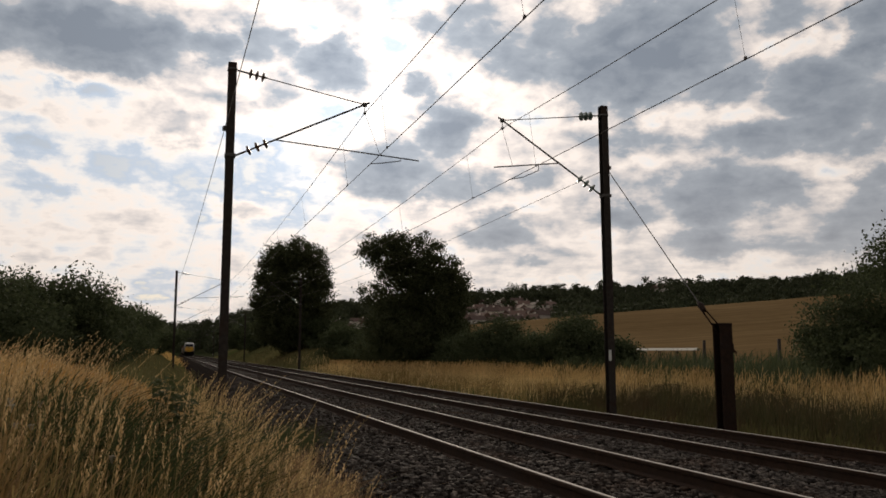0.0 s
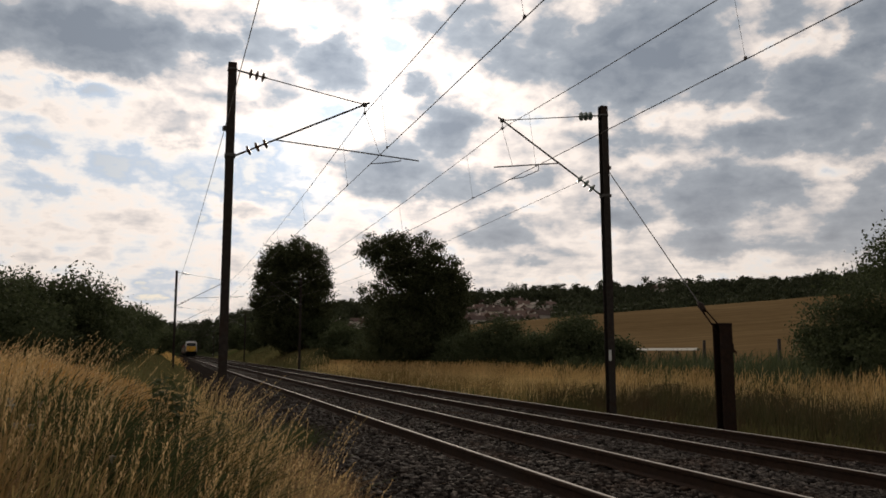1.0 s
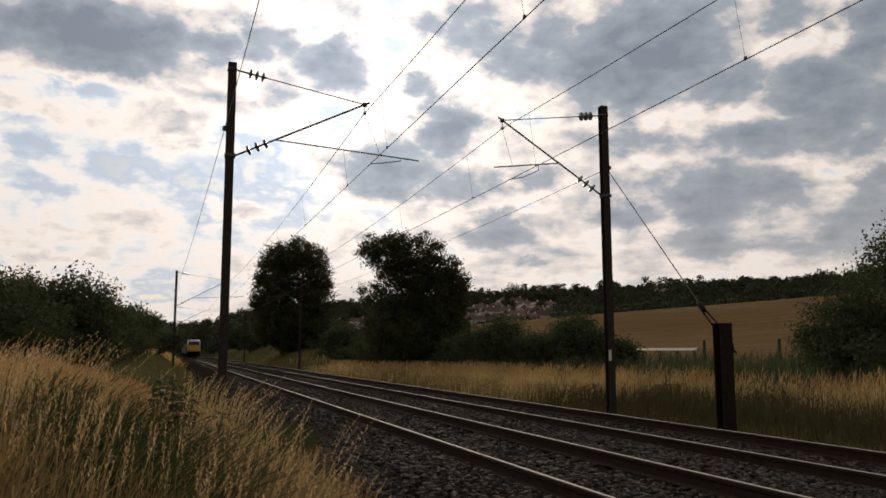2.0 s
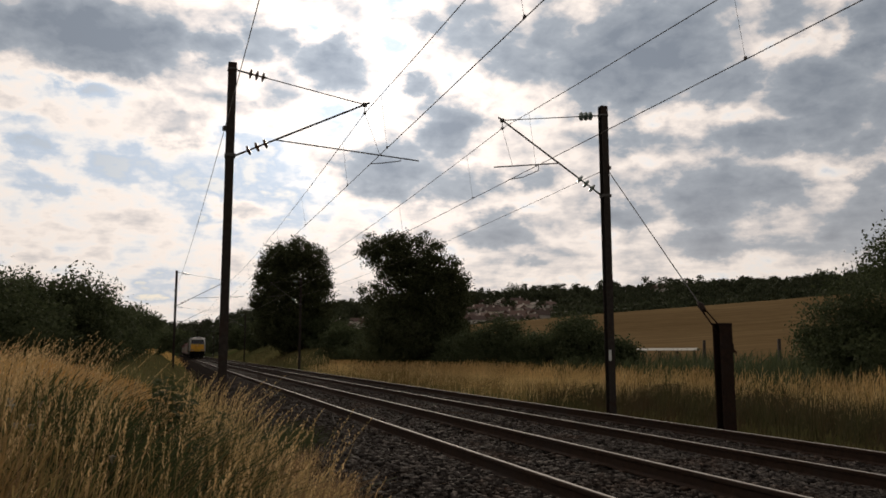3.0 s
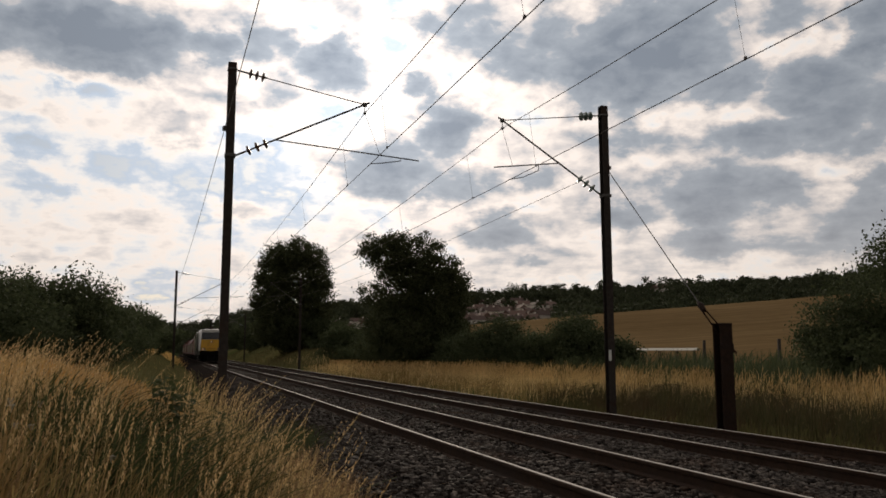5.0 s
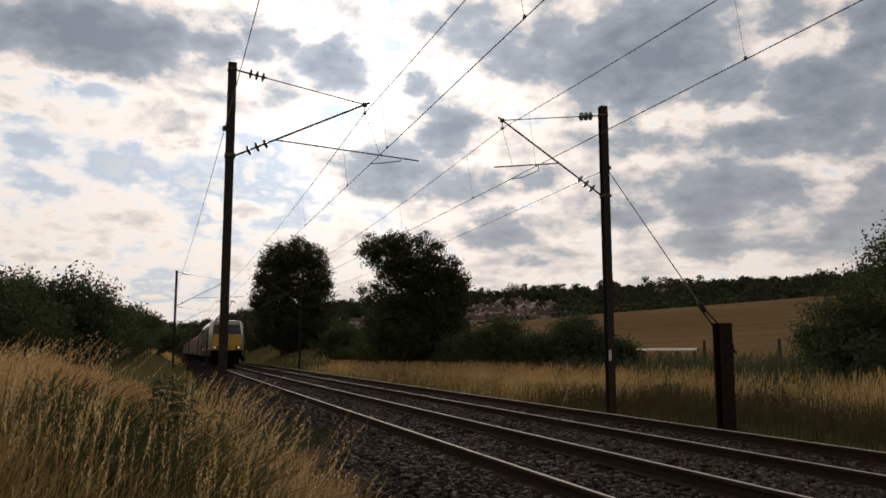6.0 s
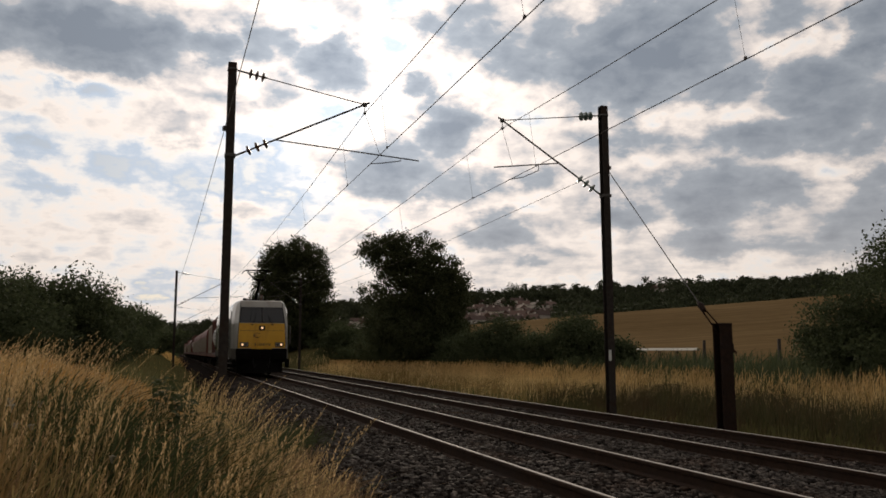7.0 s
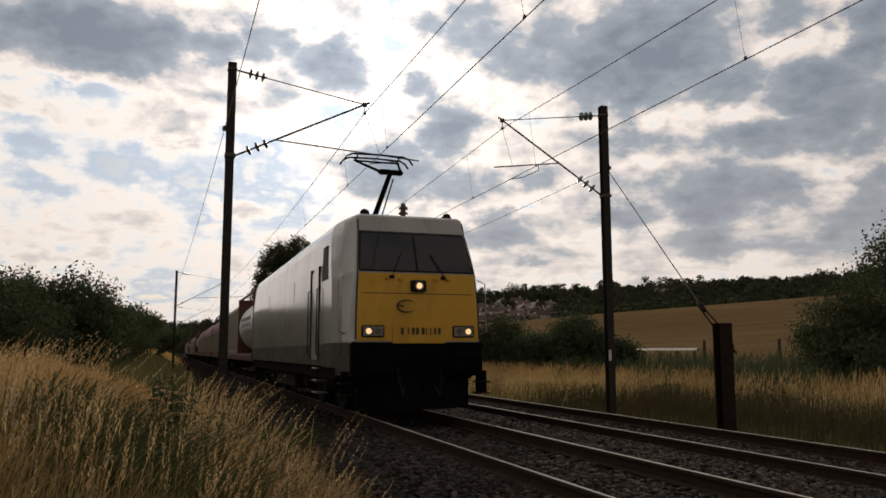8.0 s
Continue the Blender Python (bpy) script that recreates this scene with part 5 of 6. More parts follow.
def make_tufts():
    """Foreground tufts that sway, each a thing of its own."""
    shapes = []
    for k in range(5):
        n = 9
        x, y = rng.normal(0, 0.10, n), rng.normal(0, 0.10, n)
        m1 = spike_mesh("straw", x, y, np.full(n, -0.03), rng.uniform(0.55, 1.05, n), rng.uniform(0.08, 0.36, n), 2.1)
        n = 18
        v, q = stalks(rng.normal(0, 0.07, n), rng.normal(0, 0.07, n), np.full(n, -0.03), rng.uniform(0.3, 0.7, n), rng.uniform(0.003, 0.005, n), rng.uniform(0.2, 0.8, n), False)
        shapes.append((m1, quads_mesh("foliage", v, q, MAT_BLADE)))
    long_ones = []
    for k in range(3):
        n = 3
        m1 = spike_mesh("straw", rng.normal(0, 0.12, n), rng.normal(0, 0.12, n), np.full(n, -0.03), rng.uniform(0.95, 1.42, n), rng.uniform(0.25, 0.5, n), 2.4)
        long_ones.append((m1, shapes[k][1]))
    g = random.Random(21)
    spots = [(1.02, 6.0), (1.20, 6.9), (0.78, 5.6), (1.30, 7.5), (0.86, 6.4), (1.12, 7.2), (0.66, 6.0), (0.58, 5.4), (0.95, 7.8), (0.70, 7.0)]
    while len(spots) < 44:
        y = g.uniform(4.0, 10.0)
        x = g.uniform(-0.11 * y, 1.35)
        if math.hypot(x, y) > 3.2:
            spots.append((x, y))
    for i, (x, y) in enumerate(spots):
        m = pose(x, y, float(ground_z(x, y)), 0, 0, g.uniform(-25, 25))
        a, b = long_ones[i % 3] if i < 10 else shapes[i % 5]
        root = thing("grass_tuft", m, "swaying tuft of dry golden grass", "grass tuft", "swaying grass tufts")
        part("straw", a, MAT_STALK, root)
        part("foliage", b, MAT_BLADE, root, "green blades at the foot")
        TUFTS.append((root, x, y, g.uniform(0, 6.28), g.uniform(3.0, 6.5), g.uniform(0.75, 1.25)))


make_tufts()


# ---- the train ----
def make_locomotive():
    loco = thing("locomotive", Matrix.Identity(4), "silver electric locomotive with a yellow nose and lit headlamps", "locomotive")
    L = 18.1
    # levels: z, set-back of the nose, half width at the nose, half width of the side
    lev = [(1.41, 0.01, 1.26, 1.484), (1.46, 0.0, 1.26, 1.485), (2.10, 0.03, 1.25, 1.485), (2.78, 0.10, 1.21, 1.485), (3.10, 0.24, 1.18, 1.47),
           (3.60, 0.46, 1.13, 1.43), (3.76, 0.525, 1.12, 1.39), (3.87, 0.57, 1.115, 1.335), (3.94, 0.60, 1.10, 1.26), (3.985, 0.66, 1.06, 1.15)]

    def ring(z, b, wf, w):
        e = 0.05
        right = [(wf - e, b), (wf, b + e), (wf + (w - wf) * 0.6, b + 0.42), (w, b + 1.0), (w, L - b - 1.0), (wf + (w - wf) * 0.6, L - b - 0.42), (wf, L - b - e), (wf - e, L - b)]
        left = [(-x, y) for x, y in reversed(right)]
        return [(x, y, z) for x, y in right + left]

    body = part("body", Build().loft([ring(*l) for l in lev] + [ring(4.05, 1.6, 0.8, 0.85)]), MAT_SILVER, loco, "silver-grey painted body shell")

    # lower sides take the darker silver that stands in for the hedge's reflection
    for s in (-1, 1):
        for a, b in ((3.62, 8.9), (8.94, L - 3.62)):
            part("side_panel", Build().box(s * 1.487 - 0.008, s * 1.487 + 0.008, a, b, 1.44, 2.50, 0.004), MAT_DULL_SILVER, body, "lower side panel in silver darkened for the hedge's reflection")

    def front(z):
        return np.interp(z, [l[0] for l in lev], [l[1] for l in lev]), np.interp(z, [l[0] for l in lev], [l[2] for l in lev])

    def panel(name, z0, z1, a0, a1, proud, mat, parent, label="", thick=0.03, shrink=0.0, steps=6, b0=None, b1=None):
        """A sheet that follows the nose between two heights; a: edges at the foot, b: at the top, as shares of the half width."""
        b0, b1 = (a0, a1) if b0 is None else (b0, b1)
        rings = []
        for k in range(steps + 1):
            t = k / steps
            z = z0 + (z1 - z0) * t
            y, w = front(z)
            w -= 0.05
            l, r = (a0 + (b0 - a0) * t) * w + shrink, (a1 + (b1 - a1) * t) * w - shrink
            rings.append([(l, y - proud, z), (r, y - proud, z), (r, y - proud + thick, z), (l, y - proud + thick, z)])
        return part(name, Build().loft(rings), mat, parent, label)

    nose = panel("nose_panel", 1.47, 2.76, -1.0, 1.0, 0.012, MAT_YELLOW, loco, "yellow painted nose panel")
    panel("seam", 2.365, 2.38, -0.93, 0.93, 0.0145, MAT_MARK, nose, "dark panel seam", 0.02, steps=1)
    panel("screen_surround", 2.79, 3.60, -1.0, 1.0, 0.010, MAT_RUBBER, loco, "black windscreen surround")
    panel("windscreen", 2.82, 3.57, -0.975, -0.022, 0.022, MAT_SCREEN, loco, "dark windscreen pane", 0.02)
    panel("windscreen", 2.82, 3.57, 0.034, 0.975, 0.022, MAT_SCREEN, loco, "dark windscreen pane", 0.02)
    panel("screen_post", 2.80, 3.59, -0.018, 0.018, 0.028, MAT_RUBBER, loco, steps=2)
    panel("post_trim", 2.82, 3.57, 0.020, 0.030, 0.026, MAT_FITTING, loco, "bare metal trim", steps=2)
    panel("roof_seam", 3.60, 3.625, -1.0, 1.0, 0.008, MAT_MARK, loco, steps=1)
    # wipers
    for s in (-1, 1):
        y, _ = front(2.7)
        part("wiper", Build().tube([(s * 0.52 + 0.02, y - 0.03, 2.70), (s * 0.48, y - 0.05, 2.80), (s * 0.30, 0.22, 3.16)], 0.013, 5)
             .box(s * 0.52 - 0.05, s * 0.52 + 0.05, y - 0.05, y, 2.66, 2.72, 0.01), MAT_RUBBER, loco, "black windscreen wiper")
        part("step_clip", Build().box(s * 0.36 - 0.03, s * 0.36 + 0.03, y - 0.06, y, 2.62, 2.68, 0.008).box(s * 0.62 - 0.03, s * 0.62 + 0.03, y - 0.06, y, 2.64, 2.7, 0.008), MAT_YELLOW, nose)
    # lamps
    for s in (-1, 1):
        box = part("headlamp", Build().box(s * 0.90 - 0.22, s * 0.90 + 0.22, -0.04, 0.03, 1.535, 1.765, 0.02), MAT_RUBBER, loco, "dark headlamp housing")
        part("reflector", Build().box(s * 0.90 - 0.195, s * 0.90 + 0.195, -0.046, -0.03, 1.56, 1.74, 0.004), MAT_CHROME, box, "bright lamp reflector")
        for x, mat, text in ((s * 0.99, MAT_LAMP, "lit warm headlamp lens"), (s * 0.81, MAT_REFLECTOR, "unlit dark lamp lens")):
            part("bowl", Build().tube([(x, -0.042, 1.65), (x, -0.056, 1.65), (x, -0.050, 1.65)], [0.084, 0.084, 0.060], 18), MAT_CHROME, box, "bright reflector bowl")
            part("lens", Build().disc((x, -0.054, 1.65), (0, 1, 0), 0.056, 0.012), mat, box, text)
    box = part("headlamp", Build().box(-0.15, 0.15, -0.03, 0.10, 2.41, 2.63, 0.02), MAT_RUBBER, loco, "upper headlamp housing")
    part("bowl", Build().tube([(0, -0.03, 2.52), (0, -0.046, 2.52), (0, -0.040, 2.52)], [0.090, 0.090, 0.062], 18), MAT_CHROME, box, "bright reflector bowl")
    part("lens", Build().disc((0, -0.042, 2.52), (0, 1, 0), 0.058, 0.012), MAT_LAMP, box, "lit warm upper headlamp lens")
    # emblem: a plain open oval with a bar
    em = Build()
    arc = [(-0.24 + 0.19 * math.cos(a), 0.0, 2.13 + 0.115 * math.sin(a)) for a in np.linspace(0.75, 2 * math.pi - 0.75, 18)]
    em.tube([(x, -0.018, z) for x, _, z in arc], [0.006 + 0.012 * math.sin(math.pi * i / 17) for i in range(18)], 6).box(-0.44, -0.30, -0.024, -0.012, 2.12, 2.15, 0.004)
    part("emblem", em, MAT_MARK, nose, "dark open oval emblem")
    for i, w in enumerate((0.07, 0.03, 0.07, 0.07, 0.07, 0.03, 0.03, 0.05, 0.06)):
        x = -0.36 + i * 0.083 + (0.05 if i else 0) + (0.03 if i > 3 else 0)
        part("marking_bar", Build().box(x, x + w * 0.75, -0.038, -0.020, 1.59, 1.72, 0.002), MAT_MARK, nose, "dark plain marking bar")
    panel("plate_field", 1.425, 1.80, -0.43, 0.43, 0.04, MAT_YELLOW, nose, thick=0.05, steps=1)
    # cab sides
    for s in (-1, 1):
        w = 1.487
        part("side_window", Build().loft([[(s * (w + 0.008), 1.44, 2.74), (s * (w + 0.008), 2.16, 2.74), (s * (w - 0.028), 2.16, 3.46), (s * (w - 0.028), 1.72, 3.46)],
                                          [(s * (w - 0.05), 1.44, 2.74), (s * (w - 0.05), 2.16, 2.74), (s * (w - 0.10), 2.16, 3.46), (s * (w - 0.10), 1.72, 3.46)]]), MAT_RUBBER, loco, "dark open cab side window")
        door = part("cab_door", Build().box(s * w - 0.006, s * w + 0.006, 2.52, 3.35, 1.10, 3.02, 0.003), MAT_SILVER, loco, "silver cab door")
        for y, wd in ((2.40, 0.09), (3.37, 0.16)):
            part("door_seal", Build().box(s * w - 0.02, s * w + 0.02, y, y + wd, 1.08, 3.10, 0.003), MAT_RUBBER, door)
        for y in (2.38, 3.52):
            part("handrail", Build().tube([(s * 1.46, y, 1.15), (s * 1.55, y, 1.22), (s * 1.55, y, 2.6), (s * 1.46, y, 2.67)], 0.014, 6), MAT_RUBBER, loco, "dark handrail")
        part("front_handrail", Build().tube([(s * 1.36, 0.35, 1.6), (s * 1.50, 0.28, 1.66), (s * 1.50, 0.34, 2.62), (s * 1.38, 0.45, 2.7)], 0.013, 6), MAT_STEEL, loco)
        part("skirt", Build().box(s * 1.47 - 0.02, s * 1.47 + 0.02, 1.9, L - 1.15, 0.98, 1.42, 0.006), MAT_SKIRT, loco, "dusty grey lower skirt")
        for k in range(2):
            part("panel_joint", Build().box(s * w - 0.003, s * w + 0.003, 6.2 + k * 5.6, 6.215 + k * 5.6, 1.38, 3.05), MAT_SKIRT, body)
        part("solebar", Build().box(min(s * 1.2, s * 1.42), max(s * 1.2, s * 1.42), 0.9, L - 0.9, 0.72, 1.0, 0.02), MAT_BLACK, loco, "black underframe beam")
        for k in range(3):
            part("cab_step", Build().box(min(s * 1.22, s * 1.5), max(s * 1.22, s * 1.5), 2.6, 3.2, 0.38 + k * 0.26, 0.41 + k * 0.26, 0.005), MAT_STEEL, loco)
        em = Build()
        em.tube([(s * 1.49, 8.6 + 0.42 * math.cos(a), 1.95 + 0.26 * math.sin(a)) for a in np.linspace(0.7, 5.6, 16)], 0.016, 5)
        part("side_emblem", em, MAT_GREYMARK, body, "grey open oval emblem")
    for s in (-1, 1):
        for name, mat, out, low in (("cab_skirt", MAT_SKIRT, [(1.262, 0.06), (1.272, 0.10), (1.405, 0.43), (1.455, 0.72)], 0.82),
                                    ("side_skirt", MAT_SKIRT, [(1.458, 0.735), (1.497, 1.02), (1.497, 1.89)], 0.96)):
            inn = [(x - 0.05, y + 0.012) for x, y in reversed(out)]
            part(name, Build().loft([[(s * x, y, z) for x, y in out + inn] for z in (low, 1.44)]), mat, loco, "dusty grey lower skirt")
        # dark seal where the cheek meets the nose
        seal = []
        for z in np.linspace(1.5, 3.86, 9):
            y, wf = front(z)
            seal.append((s * (wf - 0.03), y - 0.004, z))
        part("corner_seal", Build().tube(seal, 0.012, 5), MAT_RUBBER, loco)
    # footsteps below the cab corners
    for s in (-1, 1):
        st = part("corner_step", Build().box(min(s * 1.24, s * 1.46), max(s * 1.24, s * 1.46), 0.18, 0.24, 0.46, 0.90, 0.01), MAT_BLACK, loco, "black footstep bracket")
        for z in (0.46, 0.68):
            part("tread", Build().box(min(s * 1.24, s * 1.50), max(s * 1.24, s * 1.50), 0.10, 0.40, z - 0.015, z + 0.015, 0.004), MAT_GEAR, st, "dusty steel tread")
    # lower front: beam, plough, buffers, coupling
    part("buffer_beam", Build().box(-1.30, 1.30, -0.02, 0.9, 0.80, 1.46, 0.04), MAT_BLACK, loco, "black buffer beam")
    pl = Build().loft([[(-1.12, 0.30, z), (-0.5, y, z), (0.5, y, z), (1.12, 0.30, z), (1.12, 0.42, z), (0.5, y + 0.12, z), (-0.5, y + 0.12, z), (-1.12, 0.42, z)] for z, y in ((0.20, -0.22), (0.5, -0.12), (0.82, 0.0))])
    part("snow_plough", pl, MAT_BLACK, loco, "black track clearing plough")
    for s in (-1, 1):
        buf = part("buffer", Build().tube([(s * 0.875, 0.0, 1.06), (s * 0.875, -0.36, 1.06)], 0.10, 12), MAT_BLACK, loco, "black side buffer")
        part("buffer_head", Build().box(s * 0.875 - 0.27, s * 0.875 + 0.27, -0.42, -0.36, 0.88, 1.24, 0.03), MAT_BLACK, buf)
        part("hose", Build().tube([(s * 0.42, -0.02, 0.95), (s * 0.42, -0.14, 0.75), (s * 0.36, -0.16, 0.45), (s * 0.30, -0.06, 0.62)], 0.025, 6), MAT_RUBBER, loco)
    part("draw_hook", Build().tube([(0, 0, 1.04), (0, -0.28, 1.04), (0, -0.36, 1.12), (0, -0.30, 1.2)], [0.05, 0.045, 0.04, 0.03], 8).tube([(0, -0.3, 1.0), (0, -0.34, 0.7), (0, -0.26, 0.55)], 0.035, 6), MAT_BLACK, loco)
    # underframe gear
    part("transformer_case", Build().box(-1.25, 1.25, 7.3, 11.2, 0.30, 0.98, 0.05), MAT_GEAR, loco, "dark transformer case under the floor")
    part("floor_plate", Build().box(-1.24, 1.24, 0.9, L - 0.9, 0.86, 1.04, 0.02), MAT_BLACK, loco)
    wheels = []
    for c in (4.4, L - 4.4):
        bog = part("bogie", Build().box(-1.18, -0.98, c - 1.9, c + 1.9, 0.52, 0.78, 0.03).box(0.98, 1.18, c - 1.9, c + 1.9, 0.52, 0.78, 0.03)
                   .box(-1.0, 1.0, c - 0.3, c + 0.3, 0.45, 0.75, 0.03), MAT_GEAR, loco, "dark bogie frame")
        for s in (-1, 1):
            for d in (-1.3, 1.3):
                part("axle_box", Build().box(s * 1.1 - 0.12, s * 1.1 + 0.12, c + d - 0.2, c + d + 0.2, 0.42, 0.80, 0.03).tube([(s * 1.1, c + d - 0.3, 0.6), (s * 1.1, c + d - 0.3, 1.0)], 0.09, 10)
                     .tube([(s * 1.1, c + d + 0.3, 0.6), (s * 1.1, c + d + 0.3, 1.0)], 0.09, 10), MAT_GEAR, bog)
        for d in (-1.3, 1.3):
            w = Build()
            for s in (-1, 1):
                w.tube([(s * 0.68, 0, 0), (s * 0.715, 0, 0), (s * 0.725, 0, 0), (s * 0.83, 0, 0)], [0.645, 0.65, 0.618, 0.612], 28)
                for k in range(6):
                    a = k * math.pi / 3
                    w.box(s * 0.835 - 0.012, s * 0.835 + 0.012, 0.34 * math.cos(a) - 0.05, 0.34 * math.cos(a) + 0.05, 0.34 * math.sin(a) - 0.05, 0.34 * math.sin(a) + 0.05, 0.01)
            w.tube([(-0.9, 0, 0), (0.9, 0, 0)], 0.09, 10)
            wheels.append((part("wheelset", w, MAT_GEAR, loco, "dark steel wheelset", at=pose(0, c + d, 0.615)), c + d))
    # roof: gear, insulators, horns, pantograph
    roof = part("roof_hood", Build().box(-0.62, 0.62, 5.4, L - 5.4, 3.98, 4.13, 0.05), MAT_SKIRT, loco, "grey roof hood")
    for x, y in ((-0.88, 0.86), (0.88, 0.90)):
        part("horn", Build().tube([(x, y + 0.30, 4.03), (x, y + 0.06, 4.03), (x, y, 4.03)], [0.05, 0.085, 0.10], 12).tube([(x, y + 0.15, 3.80), (x, y + 0.15, 4.0)], 0.055, 8), MAT_RUBBER, loco, "dark roof horn")
    for x, y, h in ((0.05, 1.3, 0.36), (-0.55, 4.6, 0.25), (0.55, 4.6, 0.25), (-0.55, 3.4, 0.22), (0.55, 3.4, 0.22)):
        b = Build().tube([(x, y, 3.90), (x, y, 4.00 + h)], 0.055, 8)
        for k in range(3):
            b.disc((x, y, 4.03 + k * h / 3.2), (0, 0, 1), 0.10, 0.03, 12)
        part("roof_insulator", b, MAT_BROWNDISC, loco, "brown ribbed roof insulator")
    pan = part("pantograph", Build().box(-0.62, 0.62, 4.55, 4.65, 4.16, 4.24, 0.02).box(-0.62, 0.62, 3.35, 3.45, 4.16, 4.24, 0.02)
               .box(-0.1, 0.1, 3.4, 4.6, 4.16, 4.24, 0.02), MAT_BLACK, loco, "raised black single-arm pantograph")
    base, knee, head = (0, 4.0, 4.25), (0, 2.15, 5.22), (0, 3.45, 5.85)
    part("lower_arm", Build().tube([base, knee], [0.075, 0.055], 8).box(-0.28, 0.28, 2.08, 2.22, 5.16, 5.27, 0.03), MAT_BLACK, pan)
    part("guide_rod", Build().tube([(0.08, 3.5, 4.22), (0.1, 2.3, 5.1)], 0.018, 6), MAT_FITTING, pan)
    for s in (-1, 1):
        part("upper_arm", Build().tube([(s * 0.24, knee[1], knee[2]), (s * 0.52, head[1], head[2] - 0.10)], [0.035, 0.026], 7), MAT_BLACK, pan)
    part("cross_tube", Build().tube([(-0.56, head[1], head[2] - 0.10), (0.56, head[1], head[2] - 0.10)], 0.022, 6), MAT_BLACK, pan)
    for dy in (-0.2, 0.2):
        y = head[1] + dy
        part("collector_strip", Build().tube([(-0.84, y, 5.68), (-0.76, y, 5.80), (-0.62, y, 5.865), (0, y, 5.88), (0.62, y, 5.865), (0.76, y, 5.80), (0.84, y, 5.68)], 0.022, 6), MAT_BLACK, pan, "carbon collector strip with horns")
    for s in (-1, 1):
        part("head_spring", Build().tube([(s * 0.5, head[1] - 0.2, 5.86), (s * 0.5, head[1], 5.74), (s * 0.5, head[1] + 0.2, 5.86)], 0.018, 6), MAT_BLACK, pan)
    return loco, wheels


def half_round(w, z0, z1, z2, n=10):
    """Outline of a box with a rounded top."""
    right = [(w, z0), (w, z1)] + [(w * math.cos(a), z1 + (z2 - z1) * math.sin(a)) for a in np.linspace(0, math.pi, n)[1:-1]] + [(-w, z1), (-w, z0)]
    return right


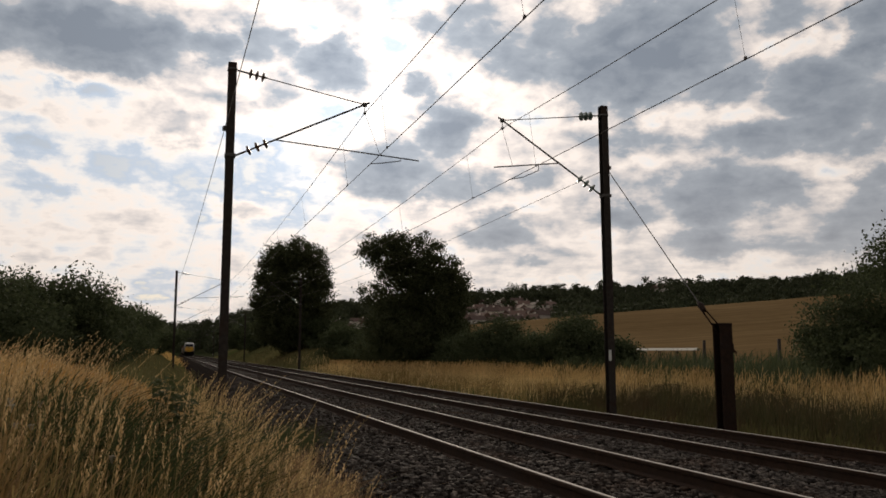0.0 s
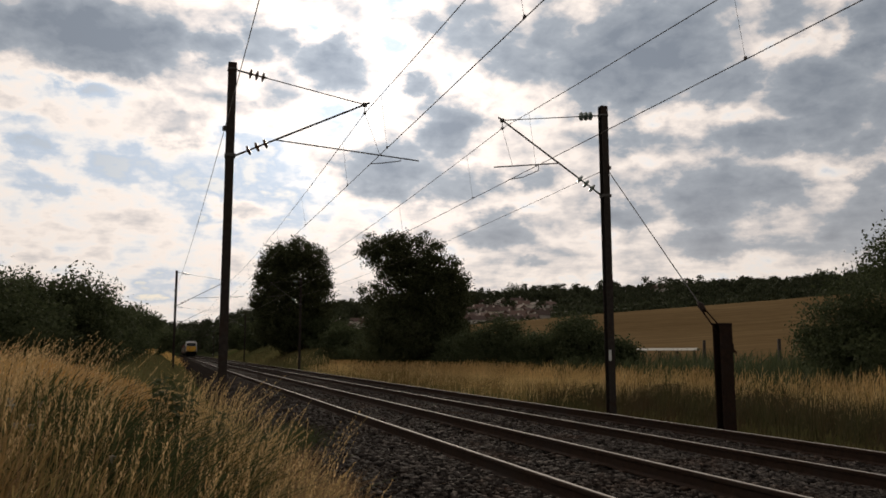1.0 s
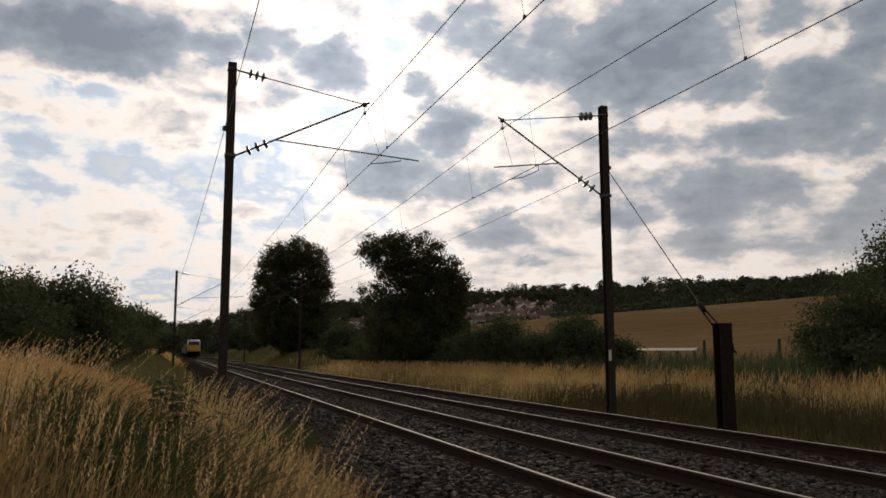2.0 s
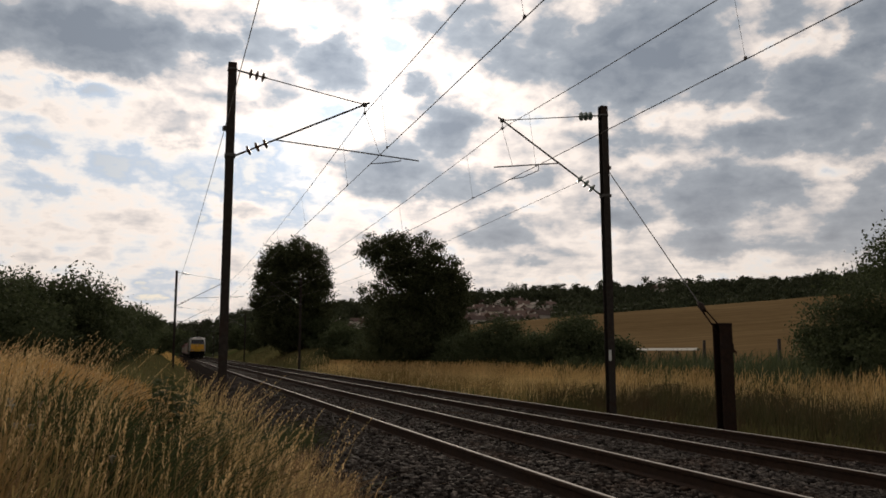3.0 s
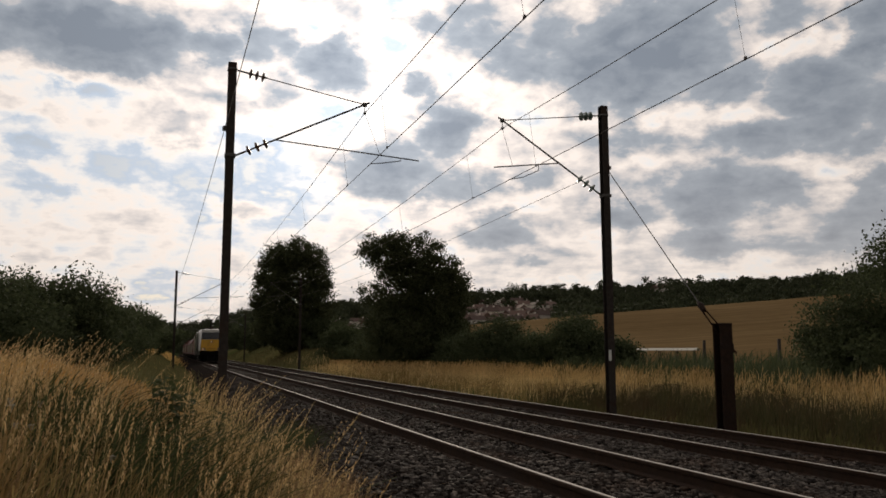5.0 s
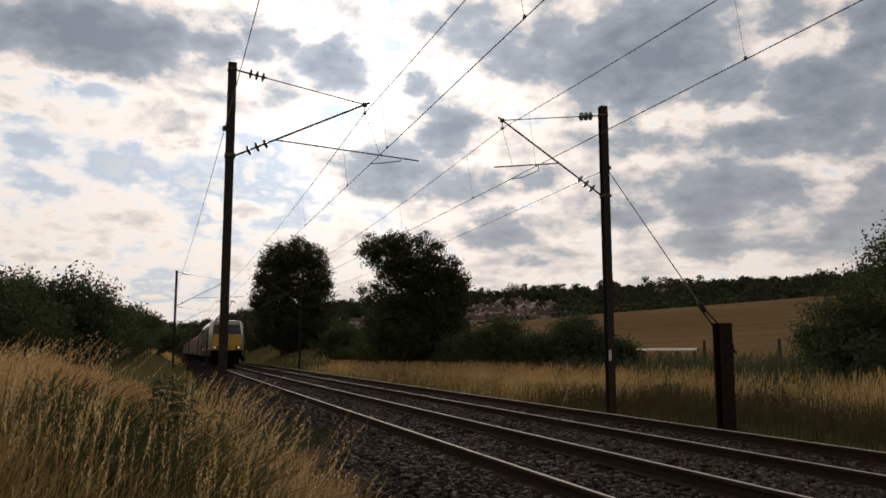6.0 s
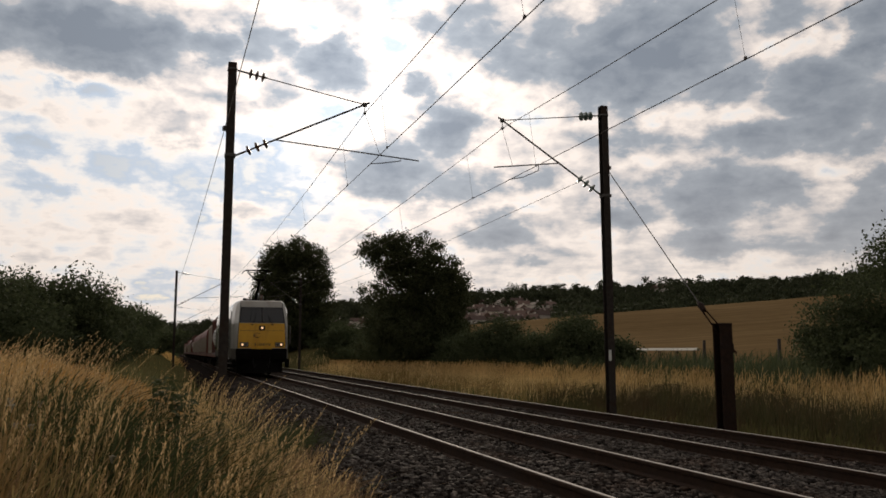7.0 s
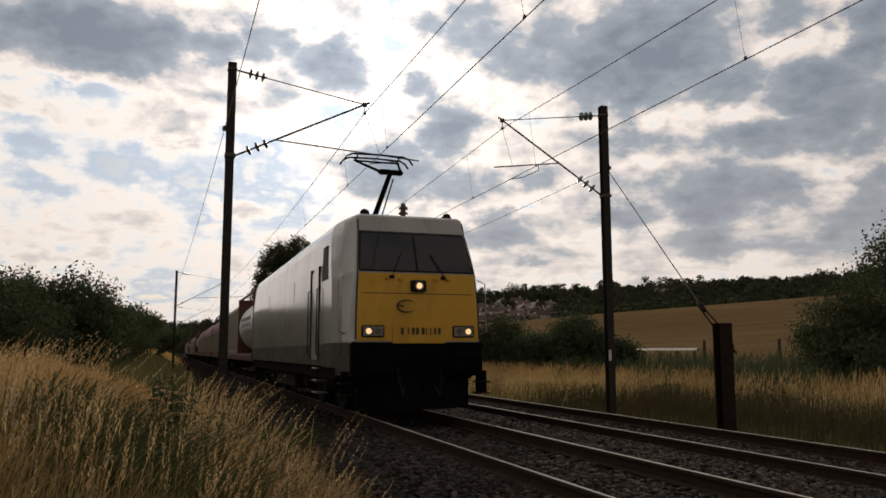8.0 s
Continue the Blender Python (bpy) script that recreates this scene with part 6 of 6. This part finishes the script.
def make_wagon(kind, k):
    """A flat wagon with its load; the load is lashed on and travels with it."""
    names = {"tank": ("flat wagon with a white tank in a red-brown frame", "freight wagon"), 
             "mixed": ("flat wagon with a white tank and a beige box", "freight wagon"),
             "cover": ("freight wagon with red cover and pale upright ribs", "freight wagon")}
    root = thing("freight_wagon", Matrix.Identity(4), names[kind][0], names[kind][1], "wagons of the train")
    L = 17.6
    part("deck", Build().box(-1.3, 1.3, 0.55, L - 0.55, 1.02, 1.20, 0.03).box(-0.35, 0.35, 0.6, L - 0.6, 0.75, 1.04, 0.03), MAT_GEAR, root, "dark dusty wagon deck")
    for s in (-1, 1):
        part("solebar", Build().box(s * 1.28 - 0.05, s * 1.28 + 0.05, 0.6, L - 0.6, 0.88, 1.18, 0.02), MAT_REDBROWN, root, "red-brown side beam")
        for y, d in ((0.55, -1), (L - 0.55, 1)):
            part("buffer", Build().tube([(s * 0.875, y, 1.06), (s * 0.875, y + d * 0.4, 1.06), (s * 0.875, y + d * 0.42, 1.06), (s * 0.875, y + d * 0.46, 1.06)], [0.09, 0.09, 0.22, 0.22], 12), MAT_BLACK, root)
    for c in (2.6, L - 2.6):
        bog = part("bogie", Build().box(-1.08, -0.92, c - 1.25, c + 1.25, 0.40, 0.66, 0.03).box(0.92, 1.08, c - 1.25, c + 1.25, 0.40, 0.66, 0.03).box(-0.95, 0.95, c - 0.25, c + 0.25, 0.40, 0.80, 0.03), MAT_GEAR, root)
        for d in (-0.9, 0.9):
            w = Build()
            for s in (-1, 1):
                w.tube([(s * 0.68, c + d, 0.46), (s * 0.72, c + d, 0.46), (s * 0.73, c + d, 0.46), (s * 0.82, c + d, 0.46)], [0.49, 0.49, 0.462, 0.46], 20)
            part("wheelset", w.tube([(-0.9, c + d, 0.46), (0.9, c + d, 0.46)], 0.08, 8), MAT_GEAR, bog)
    if kind == "cover":
        load = part("load_cover", Build().loft([[(x, y, z) for x, z in half_round(1.36, 2.65, 2.9, 3.95)] for y in (0.75, L - 0.75)]), MAT_REDTARP, root, "rounded red cover")
        for s in (-1, 1):
            side = part("side_wall", Build().box(s * 1.3 - 0.05, s * 1.3 + 0.05, 0.75, L - 0.75, 1.2, 2.72, 0.01), MAT_REDBROWN, root, "dark red-brown side wall")
            for i in range(13):
                y = 0.9 + i * (L - 1.8) / 12
                part("rib", Build().box(s * 1.37 - 0.04, s * 1.37 + 0.04, y - 0.09, y + 0.09, 1.3, 2.70, 0.01), MAT_BEIGE, side, "pale upright rib")
        for y in (0.72, L - 0.82):
            part("end_wall", Build().box(-1.34, 1.34, y, y + 0.1, 1.2, 3.0, 0.02), MAT_REDBROWN, root)
    else:
        n = 2
        step = (L - 1.4) / n
        for i in range(n):
            y0, y1 = 0.75 + i * step, 0.75 + (i + 1) * step - 0.25
            if kind == "tank" or (kind == "mixed" and i == 0):
                zc, r = 2.50, 1.25
                tank = part("tank", Build().tube([(0, y0 + 0.12, zc), (0, y0 + 0.2, zc), (0, y0 + 0.45, zc), (0, y1 - 0.45, zc), (0, y1 - 0.2, zc), (0, y1 - 0.12, zc)], [0.5, 0.95, r, r, 0.95, 0.5], 32), MAT_TANK, root, "white tank shell", smooth=False)
                for j in range(3):
                    for s in (-1, 1):
                        part("lettering_bar", Build().box(s * 1.245 - 0.008, s * 1.245 + 0.008, y0 + 1.6, y1 - 1.6 - j * 0.5, 2.72 - j * 0.28, 2.86 - j * 0.28), MAT_GREYMARK, tank, "grey lettering bar")
                for y in (y0, y1 - 0.14):
                    fr = Build()
                    for s in (-1, 1):
                        fr.box(s * 1.2 - 0.08, s * 1.2 + 0.08, y, y + 0.14, 1.2, 3.9, 0.02)
                    fr.box(-1.15, 1.15, y, y + 0.14, 1.2, 1.36, 0.02).box(-1.15, 1.15, y, y + 0.14, 3.76, 3.9, 0.02)
                    fr.box(-1.13, 1.13, y + 0.03, y + 0.11, 1.36, 3.76, 0.01)
                    part("end_frame", fr, MAT_REDBROWN, root, "red-brown end frame")
                for s in (-1, 1):
                    part("top_rail", Build().box(s * 1.2 - 0.05, s * 1.2 + 0.05, y0, y1, 3.8, 3.9, 0.02), MAT_REDBROWN, root)
                part("walkway", Build().box(-0.35, 0.35, y0 + 0.2, y1 - 0.2, 3.8, 3.85, 0.01), MAT_STEEL, tank)
            else:
                bx = part("container", Build().box(-1.22, 1.22, y0, y1, 1.2, 3.72 - 0.1 * (i % 2), 0.03), MAT_BEIGE, root, "beige steel box container")
                for s in (-1, 1):
                    for j in range(14):
                        y = y0 + 0.25 + j * (y1 - y0 - 0.5) / 13
                        part("rib", Build().box(s * 1.225 - 0.02, s * 1.225 + 0.02, y - 0.07, y + 0.07, 1.4, 3.45, 0.012), MAT_BEIGE, bx)
                for y in (y0 - 0.02, y1 - 0.04):
                    for x in (-1.2, -0.03, 1.14):
                        part("corner_post", Build().box(x, x + 0.06, y, y + 0.06, 1.2, 3.6, 0.01), MAT_REDBROWN, bx)
    return root


LOCO, WHEELS = make_locomotive()
WAGONS = [make_wagon(kind, i) for i, kind in enumerate(("mixed", "cover", "cover", "cover", "tank", "cover", "cover", "tank", "cover", "cover", "cover", "tank"))]


def front_y(t):
    """Where the headlamps are along the line."""
    return 250.3 - 31.24 * t + 0.2205 * t * t


def on_line(y):
    return pose(line_x(y), y, 0, 0, 0, -math.degrees(math.atan(BEND * y)))


def motions():
    times = [i * 0.5 for i in range(17)]
    walk(LOCO, [(t, on_line(front_y(t))) for t in times])
    for i, w in enumerate(WAGONS):
        walk(w, [(t, on_line(front_y(t) + 18.75 + i * 17.75)) for t in times])
    for w, y in WHEELS:
        walk(w, [(k / 30, pose(0, y, 0.615, 84.0 * k, 0, 0)) for k in range(241)])
    # gusts bend the tufts and let them up again
    for ob, x, y, ph, amp, rate in TUFTS:
        home = ob.matrix_basis.copy()
        rows = []
        for i in range(21):
            t = i * 0.4
            gust = math.sin(1.9 * rate * t + ph) + 0.6 * math.sin(3.7 * rate * t + 2 * ph)
            rows.append((t, home @ pose(0, 0, 0, 0.4 * amp * math.sin(2.6 * t + ph), 0, 0) @ pose(0, 0, 0, 0, 1.5 + amp * 0.6 * gust, 0)))
        walk(ob, rows)


motions()
